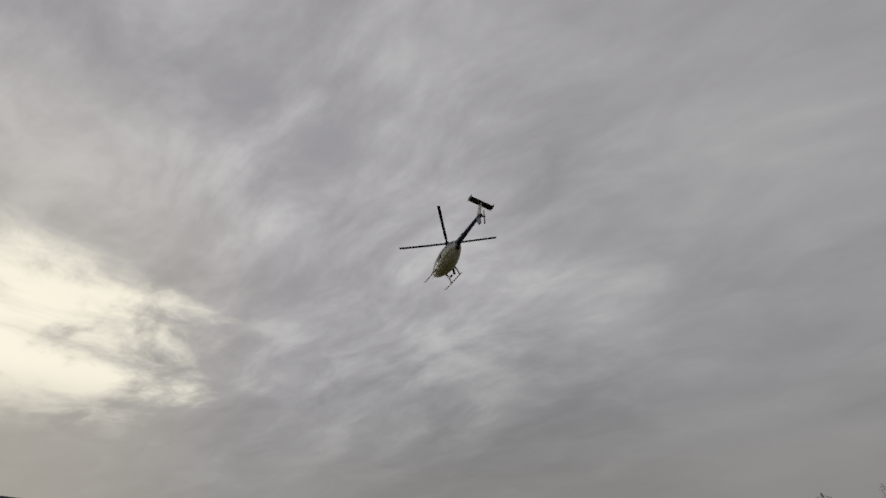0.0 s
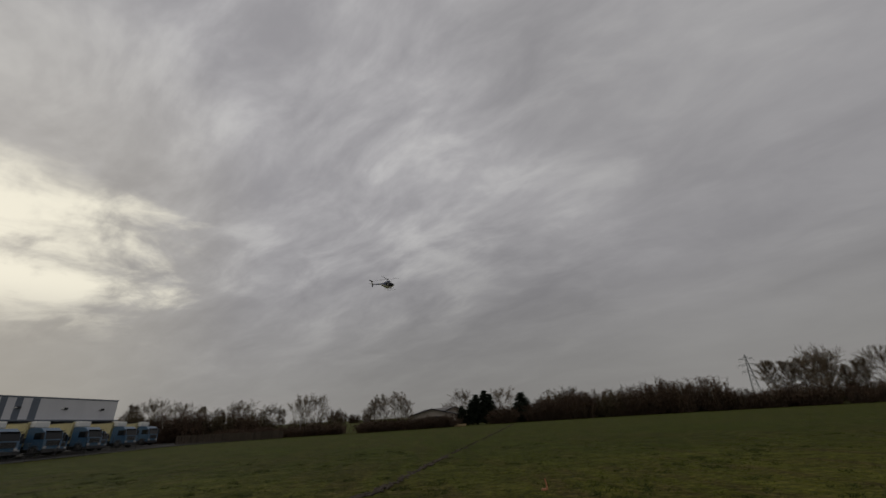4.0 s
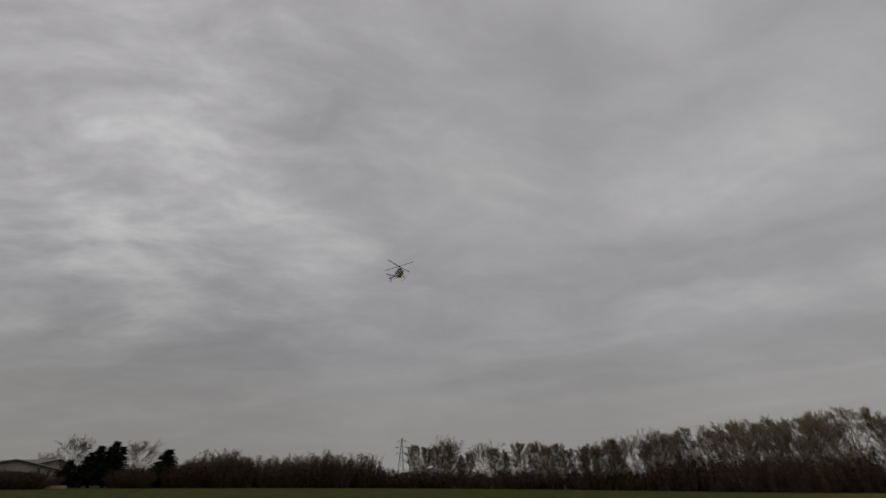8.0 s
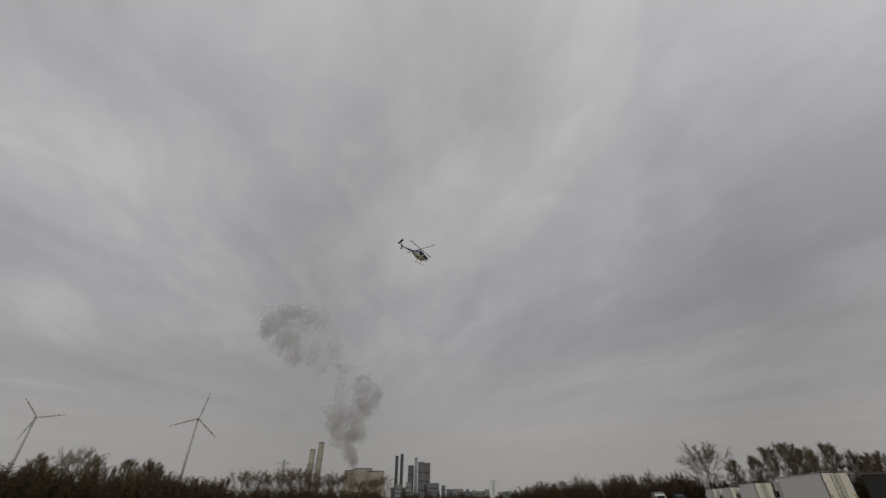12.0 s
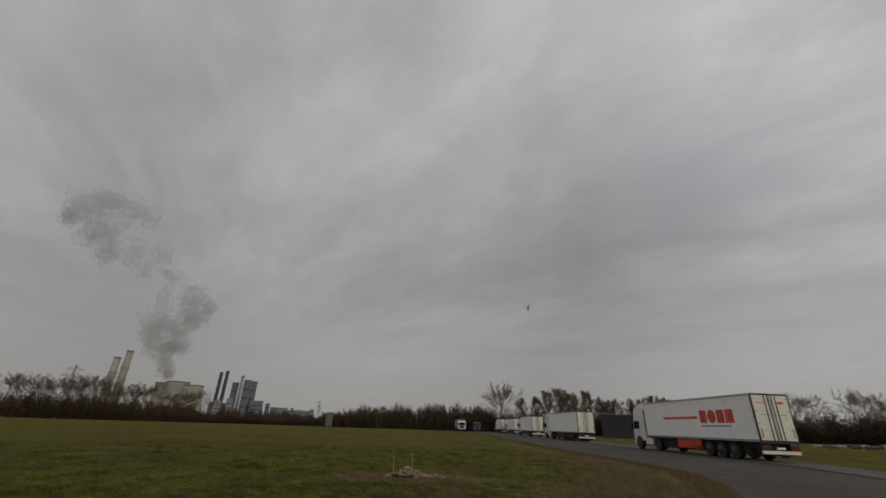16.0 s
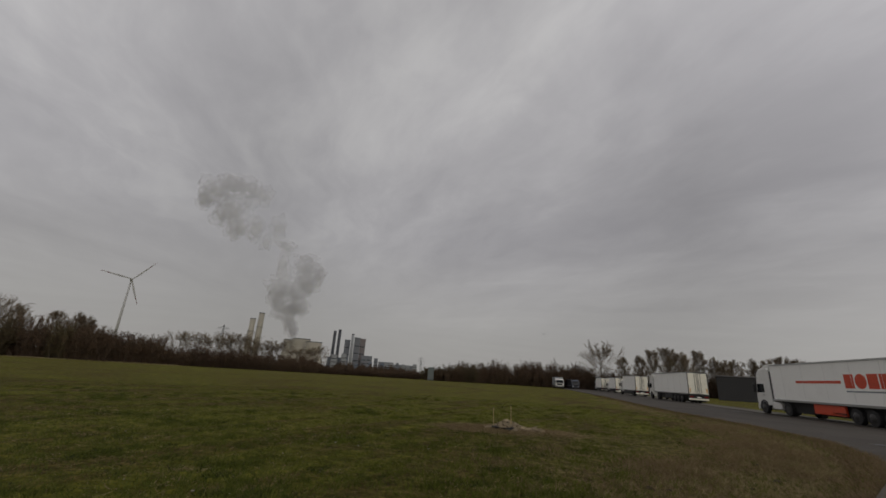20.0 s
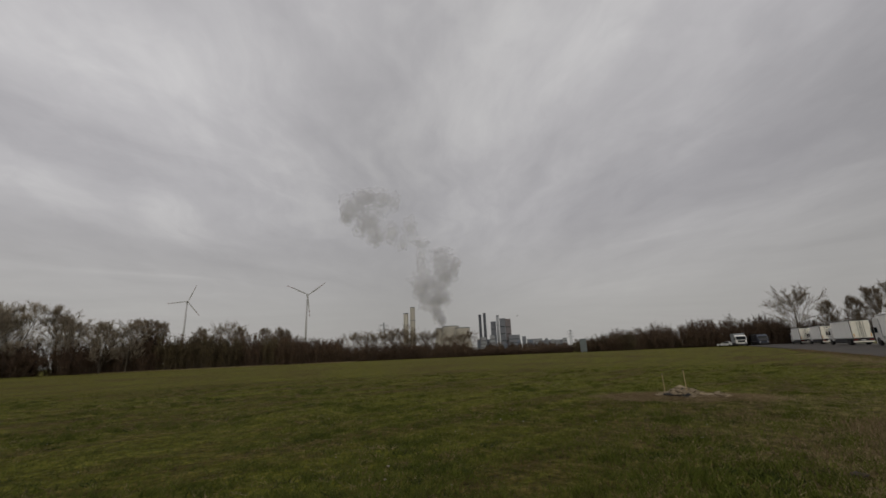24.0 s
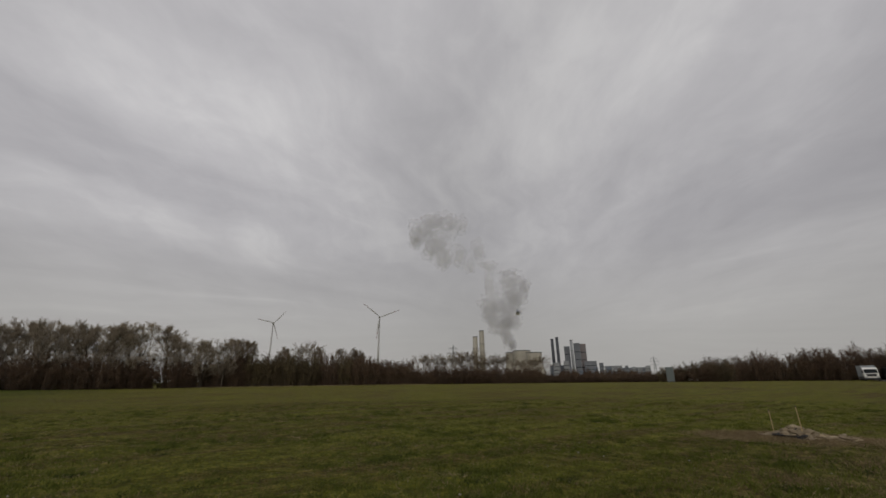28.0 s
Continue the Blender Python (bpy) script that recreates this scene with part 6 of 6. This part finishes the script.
    blades("dry_grass", "wisps of dead straw in the meadow", tussock_of(bits, 0.09), 2300, 43, "straw", 0.02, 0.07, 0.005, 4, 1.2)
    blades("dead_stalks", "brown dead stalks in the meadow", tussock_of(bits[::2], 0.16), 2200, 44, "russet", 0.03, 0.09, 0.006, 4, 1.0)
    blades("weeds", "dark green tufts in the northern meadow", tussock_of(north, 0.16), 3200, 45, "weed", 0.03, 0.10, 0.012, 5, 0.8)
    blades("dry_grass", "pale straw strip at the foot of the hedge", lambda q: polar(q.uniform(92, 121), q.uniform(137.5, 139.5))[:2], 1500, 6, "straw", 0.15, 0.4, 0.03, 4, 0.5)

    def mound(rnd):
        k = rnd.choice(MOUNDS)
        return k[0] + rnd.gauss(0, k[2]), k[1] + rnd.gauss(0, k[3])

    blades("dead_stalks", "patches of russet dead stalks on the verge", mound, 4200, 7, "russet", 0.05, 0.17, 0.004, 6, 0.7)
    blades("dry_grass", "tufts of dry yellow grass on the verge", mound, 2600, 17, "straw", 0.03, 0.11, 0.0035, 6, 0.8)
    def weeds(rnd):
        k = MOUNDS[rnd.randrange(len(MOUNDS) // 3) * 3]
        return k[0] + 0.5 + rnd.gauss(0, k[2] * 1.8), k[1] + 0.4 + rnd.gauss(0, k[3] * 1.8)

    blades("weeds", "low dark green weeds between the dry grass", weeds, 1100, 27, "weed", 0.04, 0.11, 0.007, 6, 0.8)
    clumps = [(-2.3, -22.9), (-2.0, -21.6), (-2.7, -24.2), (-2.3, -16.3), (-1.5, -15.2), (-2.9, -17.8), (0.1, -10.2), (-1.6, -12.8), (-3.2, -20.0), (-3.0, -14.6)]

    def clump(rnd):
        c = rnd.choice(clumps)
        return c[0] + rnd.gauss(0, 0.45), c[1] + rnd.gauss(0, 0.55)

    blades("dead_stalks", "tall russet dead stalks in clumps on the verge", clump, 1900, 51, "russet", 0.08, 0.27, 0.005, 6, 0.5)
    blades("dry_grass", "yellow dead grass among the russet clumps", clump, 1300, 52, "straw", 0.06, 0.20, 0.005, 6, 0.6)
    blades("grass", "green tufts among the russet clumps", clump, 1300, 53, "grass", 0.05, 0.16, 0.006, 6, 0.6)
    rnd = random.Random(33)
    g = Geo()
    for k in range(50):
        x, y = verge(rnd)
        r = rnd.uniform(0.02, 0.06)
        g.lump((x, y, land(x, y) + 0.02), (r * 1.6, r * 1.3, r * 0.6), k, 0.5, 1)
    tagged(part("earth_clods", g, "clod"), "dark clods of earth on the verge", "soil", kind="stuff")
    rnd = random.Random(21)
    g = Geo()
    for k in range(110):
        x, y = fan(rnd, 60, 178, 5, 45)
        r = rnd.uniform(0.006, 0.018)
        g.lump((x, y, land(x, y) + 0.03), (r * 1.4, r, r * 0.8), k, 0.4, 1)
    tagged(part("pebbles", g, "pebble"), "pale pebbles strewn over the meadow", "pebbles", kind="stuff")
    # furrow running away from the camera
    rnd = random.Random(8)
    g = Geo()
    line = [Vector(p) for p in ((-2.2, 9.5, 0), (-1.07, 13.85, 0), (1.2, 24, 0), (10.5, 60, 0), (22, 105, 0))]
    for k in range(620):
        u = rnd.random() ** 1.3 * 3.999
        i = int(u)
        p = line[i].lerp(line[i + 1], u - i)
        x, y = p.x + rnd.gauss(0, 0.07), p.y + rnd.gauss(0, 0.3)
        r = rnd.uniform(0.02, 0.05) * (1 + u * 0.25)
        g.lump((x, y, land(x, y) + 0.01), (r * 1.3, r * 2.4, r * 0.7), k, 0.5, 1)
    ob = part("furrow", g, "clod")
    tagged(ob, "dark clods of earth along a furrow in the meadow", "soil", kind="stuff")


# ---- helicopter ----
S = 1.35 / 8.05


def oval(x, w, h, zc, n=24, p=2.2):
    out = []
    for k in range(n):
        t = 2 * math.pi * k / n
        c, s = math.cos(t), math.sin(t)
        out.append((x, w / 2 * math.copysign(abs(c) ** (2 / p), c), zc + h / 2 * math.copysign(abs(s) ** (2 / p), s)))
    return out


def pod(x):
    """Width, height and middle height of the cabin at station x."""
    t = (x + 2.0) / 3.9
    t = max(0.0, min(1.0, t))
    k = math.sin(math.pi * min(1, max(0, t ** 0.80))) ** 0.62 if 0 < t < 1 else 0
    return 0.12 + 1.34 * k, 0.14 + 1.70 * k, -0.22 * math.sin(math.pi * t) + 0.15 * (1 - t) - 0.28 * t


def build_heli():
    e = thing("helicopter", "model helicopter with cream belly, blue and lime stripes and dark canopy", "helicopter")

    def put(name, g, m, parent=e, label="", smooth=True):
        g.v = [(x * S, y * S, z * S) for x, y, z in g.v]
        return part(name, g, m, parent, label, smooth)

    xs = [-2.0 + 3.9 * i / 22 for i in range(23)]
    rings = [oval(x, *pod(x)) for x in xs]
    n = 24
    body = Geo()
    body.loft(rings)
    fuselage = put("fuselage", body, "heli_cream", e, "cream-white egg-shaped fuselage")

    def skin(i0, i1, k0, k1, lift):
        """A patch of the cabin's skin, lifted off it."""
        g = Geo()
        cols = list(range(k0, k1 + 1))
        for sgn in (1.0, 0.985):
            for i in range(i0, i1 + 1):
                w, h, zc = pod(xs[i])
                for k in cols:
                    x, y, z = rings[i][k % n]
                    g.v.append((x + (0.01 if i == i1 else 0), y * (1 + lift) * sgn, zc + (z - zc) * (1 + lift) * sgn))
        m = len(cols)
        rows = i1 - i0 + 1
        for i in range(rows - 1):
            for k in range(m - 1):
                a = i * m + k
                g.f.append((a, a + 1, a + m + 1, a + m))
                b = a + rows * m
                g.f.append((b + 1, b, b + m, b + m + 1))
        return g

    # k: 0 port side level, 6 top, 12 starboard level, 18 belly
    put("canopy", skin(13, 21, -2, 5, 0.018), "glass", fuselage, "dark tinted canopy")
    put("canopy", skin(13, 21, 7, 14, 0.018), "glass", fuselage, "dark tinted canopy")
    put("side_window", skin(8, 12, -1, 3, 0.018), "glass", fuselage)
    put("side_window", skin(8, 12, 9, 13, 0.018), "glass", fuselage)
    put("canopy_post", skin(14, 22, 5, 7, 0.024), "heli_cream", fuselage)
    put("roof_panel", skin(2, 14, 4, 8, 0.020), "heli_blue", fuselage, "deep blue roof panel")
    for a, b, c, d in ((1, 8, 0, 3), (1, 8, 9, 12)):
        put("blue_flash", skin(a, b, c, d, 0.014), "heli_blue", fuselage, "deep blue side flash")
    for c, d in ((-3, -2), (14, 15)):
        put("lime_stripe", skin(2, 12, c, d, 0.015), "heli_lime", fuselage, "lime stripe")
    put("doghouse", Geo().loft([oval(x, w, h, z, 16) for x, w, h, z in ((0.75, 0.15, 0.1, 0.62), (0.5, 0.45, 0.4, 0.70), (0.0, 0.62, 0.62, 0.74), (-0.7, 0.62, 0.6, 0.66), (-1.3, 0.45, 0.4, 0.52), (-1.8, 0.2, 0.15, 0.35))]), "heli_blue", e, "blue engine cowling")
    put("air_intake", Geo().lump((0.55, 0, 0.78), (0.16, 0.22, 0.12), 1, 0, 2), "heli_black", e)
    put("exhaust", Geo().tube([(-1.6, 0, -0.12), (-2.0, 0, -0.26)], [0.17, 0.20], 12), "heli_black", e)
    boom = put("tail_boom", Geo().loft([oval(x, w, w, z, 14, 2) for x, w, z in ((-1.6, 0.62, 0.20), (-2.2, 0.44, 0.23), (-3.4, 0.33, 0.30), (-5.0, 0.22, 0.38))]), "heli_blue", e, "dark blue tapering tail boom")
    put("boom_band", Geo().loft([oval(x, w, w, z, 14, 2) for x, w, z in ((-2.6, 0.42, 0.290), (-2.85, 0.40, 0.302))]), "heli_lime", boom)
    put("tail_gearbox", Geo().lump((-4.98, -0.08, 0.40), (0.2, 0.17, 0.15), 2, 0, 2), "heli_black", e)
    fin = [(-4.62, 0.42), (-5.10, 1.42), (-5.36, 1.42), (-5.06, 0.35)]
    put("upper_fin", Geo().loft([[(x, y, z) for x, z in fin] for y in (-0.05, 0.05)]), "heli_cream", e, smooth=False)
    low = [(-4.50, 0.36), (-5.0, 0.36), (-5.10, -0.46), (-4.84, -0.46)]
    put("lower_fin", Geo().loft([[(x, y, z) for x, z in low] for y in (-0.045, 0.045)]), "heli_blue", e, smooth=False)
    put("stabilizer", Geo().loft([[(-5.04, y, 1.43), (-5.14, y, 1.465), (-5.50, y, 1.45), (-5.14, y, 1.415)] for y in (-0.95, -0.05, 0.05, 0.95)]), "heli_black", e, "black horizontal stabilizer", False)
    for s in (-1, 1):
        put("end_plate", Geo().loft([[(-4.98, s * y, 1.43), (-5.18, s * y, 1.57), (-5.58, s * y, 1.57), (-5.54, s * y, 1.32), (-5.16, s * y, 1.32)] for y in (0.95, 0.98)]), "heli_black", e, "", False)
        # skids
        put("skid", Geo().tube([(1.88, s * 0.93, -1.36), (1.62, s * 0.93, -1.51), (1.2, s * 0.93, -1.57), (-0.7, s * 0.93, -1.57), (-0.82, s * 0.93, -1.54)], 0.042, 8), "heli_cream", e)
        for x in (0.76, -0.46):
            put("skid_strut", Geo().tube([(x, s * 0.45, -0.72), (x - 0.08, s * 0.76, -1.18), (x - 0.1, s * 0.93, -1.57)], [0.085, 0.06, 0.045], 8), "heli_cream", e)
        put("skid_step", Geo().box(0.2, 0.5, s * 0.72 - 0.08, s * 0.72 + 0.08, -1.17, -1.13), "heli_black", e, "", False)
    put("nose_probe", Geo().tube([(1.85, 0, -0.30), (2.25, 0, -0.34)], 0.02, 6), "heli_black", e)
    put("mast", Geo().tube([(-0.26, 0, 0.9), (-0.26, 0, 1.5)], 0.075, 10), "heli_black", e)
    rotor = part("main_rotor", Geo().tube([(0, 0, -0.10 * S), (0, 0, 0.10 * S)], 0.20 * S, 14), "heli_black", e, "black four-blade main rotor", at=Matrix.Translation((-0.26 * S, 0, 1.55 * S)))
    for k in range(4):
        turn = Matrix.Rotation(math.pi / 2 * k, 4, "Z")
        put("blade_grip", Geo().box(0.15, 0.62, -0.07, 0.07, -0.05, 0.05, 0.015).moved(turn), "heli_black", rotor, "", False)
        g = Geo()
        g.loft([[(x, 0.11, 0.01 + dz), (x, 0.04, 0.035 + dz), (x, -0.11, dz), (x, 0.04, -0.02 + dz)] for x, dz in ((0.5, 0), (1.4, 0.0), (2.6, 0.02), (4.02, 0.06))])
        g.moved(turn)
        put("blade", g, "heli_black", rotor, "", False)
    tail = part("tail_rotor", Geo().tube([(0, -0.05 * S, 0), (0, 0.05 * S, 0)], 0.1 * S, 10), "heli_black", e, "", at=Matrix.Translation((-5.02 * S, -0.40 * S, 0.43 * S)))
    put("tail_shaft", Geo().tube([(-5.02, -0.12, 0.43), (-5.02, -0.38, 0.43)], 0.05, 8), "heli_black", e)
    for k in range(2):
        put("tail_blade", Geo().box(-0.08, 0.08, -0.02, 0.02, 0.08, 0.72, 0.01).moved(Matrix.Rotation(math.pi * k, 4, "Y")), "heli_cream", tail, "", False)
    return e, rotor, tail


# seconds, x, y, z, bearing of the nose, pitch (nose up), bank (right side down)
FLIGHT = [
    (0, 0.06, 4.25, 4.73, -29, -4, 3),
    (0.5, -1.41, 5.33, 5.22, -24, -6, 1),
    (1, -2.93, 6.75, 5.84, -14, -7, 6),
    (1.5, -4.13, 8.34, 6.32, -3, -6, 14),
    (2, -4.93, 10.28, 6.72, 18, -8, 15),
    (2.6, -5.26, 13.31, 7.13, 45, -13, 16),
    (3, -4.56, 14.95, 7.08, 66, -11, 14),
    (3.4, -3.63, 16.89, 7.50, 81, -6, 10),
    (4, -1.49, 19.03, 8.24, 103, -2, 7),
    (4.5, 0.17, 19.36, 8.49, 111, -2, 4),
    (6.5, 4.43, 17.02, 9.42, 151, -5, 1),
    (7, 5.51, 14.71, 8.86, 176, -6, -2),
    (7.5, 6.65, 12.33, 8.40, 188, -5, 1),
    (8, 8.26, 10.64, 8.49, 195, -2, 3),
    (8.5, 9.44, 8.43, 8.34, 198, -2, 4),
    (9, 9.98, 6.01, 8.26, 199, -3, 4),
    (9.5, 10.39, 3.76, 8.50, 199, -4, 3),
    (10, 10.62, 1.40, 8.74, 201, -8, 2),
    (10.5, 10.38, -1.17, 8.89, 201, -11, 1),
    (11, 9.74, -3.79, 8.83, 211, -12, 0),
    (11.5, 9.17, -6.58, 8.98, 207, -7, 1),
    (12, 8.20, -9.98, 9.40, 203, -6, 3),
    (12.5, 7.13, -13.57, 9.84, 204, -7, 3),
    (13, 5.90, -17.33, 10.36, 200, -5, 4),
    (13.5, 4.46, -20.88, 10.82, 198, -6, 3),
    (15.5, 0.43, -39.27, 13.78, 184, -8, 0),
    (16, 1.43, -46.40, 14.34, 174, -8, -5),
    (16.5, 3.44, -54.62, 14.24, 156, -8, -8),
    (17, 6.54, -66.05, 14.95, 149, -8, -6),
    (17.5, 10.29, -79.99, 15.72, 145, -8, -4),
    (18, 14.63, -96.41, 16.52, 141, -8, 0),
    (19, 24.68, -128.35, 18.93, 139, -8, 0),
    (20, 37.59, -162.49, 19.74, 132, -6, -5),
    (21, 56.65, -180.58, 19.04, 103, -3, -8),
    (22, 77.47, -173.83, 16.79, 66, 0, -5),
    (22.5, 88.95, -167.45, 17.08, 52, 0, -5),
    (25, 120.02, -140.33, 16.95, -11, 0, -12),
    (26, 96.38, -106.70, 14.77, -27, -4, -8),
    (26.5, 73.61, -79.71, 12.48, -31, -5, -5),
    (27, 55.93, -59.02, 11.05, -31, -5, 0),
    (27.5, 39.02, -39.56, 9.10, -30, -4, 0),
    (28, 21.88, -21.09, 6.20, -26, -2, 0),
]


def attitude(x, y, z, az, pitch, bank):
    return Matrix.Translation((x, y, z)) @ Matrix.Rotation(radians(90 - az), 4, "Z") @ Matrix.Rotation(radians(-pitch), 4, "Y") @ Matrix.Rotation(radians(bank), 4, "X")


build_ground()
build_road()
build_far()
build_hall()
build_fence()
build_yard()
build_lorries()
build_plants()
build_pile()
build_grass()
CAR = car(heading(48.5, -143.5, 70), "small white car driving along the lane beyond the meadow")
HELI, MAIN_ROTOR, TAIL_ROTOR = build_heli()


# seconds, bearing and distance of the car, and its heading
DRIVE = [(0, 185, 230, 80), (20, 180, 200, 85), (22.5, 173.3, 163, 80), (24.5, 166.5, 152, 75), (25, 164.7, 150, 74), (25.5, 162.8, 150, 72), (26, 161.1, 150, 70), (27, 157.7, 150, 67), (28, 154.5, 150, 64)]


def drive(az, d, head):
    x, y, _ = polar(az, d)
    return heading(x, y, head + 24)


def spin(t):
    """Turn of the main rotor at t seconds."""
    return float(np.interp(t, [r[0] for r in ROTOR_TURN], [r[1] for r in ROTOR_TURN]))


def motions():
    walk(HELI, [(r[0], attitude(*r[1:])) for r in FLIGHT])
    hub, tail = MAIN_ROTOR.matrix_basis.copy(), TAIL_ROTOR.matrix_basis.copy()
    steps = [i / 10 for i in range(281)]
    walk(MAIN_ROTOR, [(t, hub @ Matrix.Rotation(radians(spin(t)), 4, "Z")) for t in steps])
    walk(TAIL_ROTOR, [(t, tail @ Matrix.Rotation(radians(700 * t), 4, "Y")) for t in steps])
    walk(CAR, [(t, drive(az, d, head)) for t, az, d, head in DRIVE])
    for rotor, rest, phase, rate in ROTORS:
        walk(rotor, [(t / 2, rest @ Matrix.Rotation(radians(phase + rate * (t / 2 - 26)), 4, "Y")) for t in range(57)])


# seconds and turn of the main rotor, in degrees
ROTOR_TURN = [(0, 51), (0.5, 208), (1, 355), (1.5, 482), (2, 630), (3, 953), (7, 2167), (8, 2459), (9, 2763), (10, 3067), (11, 3340), (12, 3625), (13, 3907), (28, 8407)]
motions()
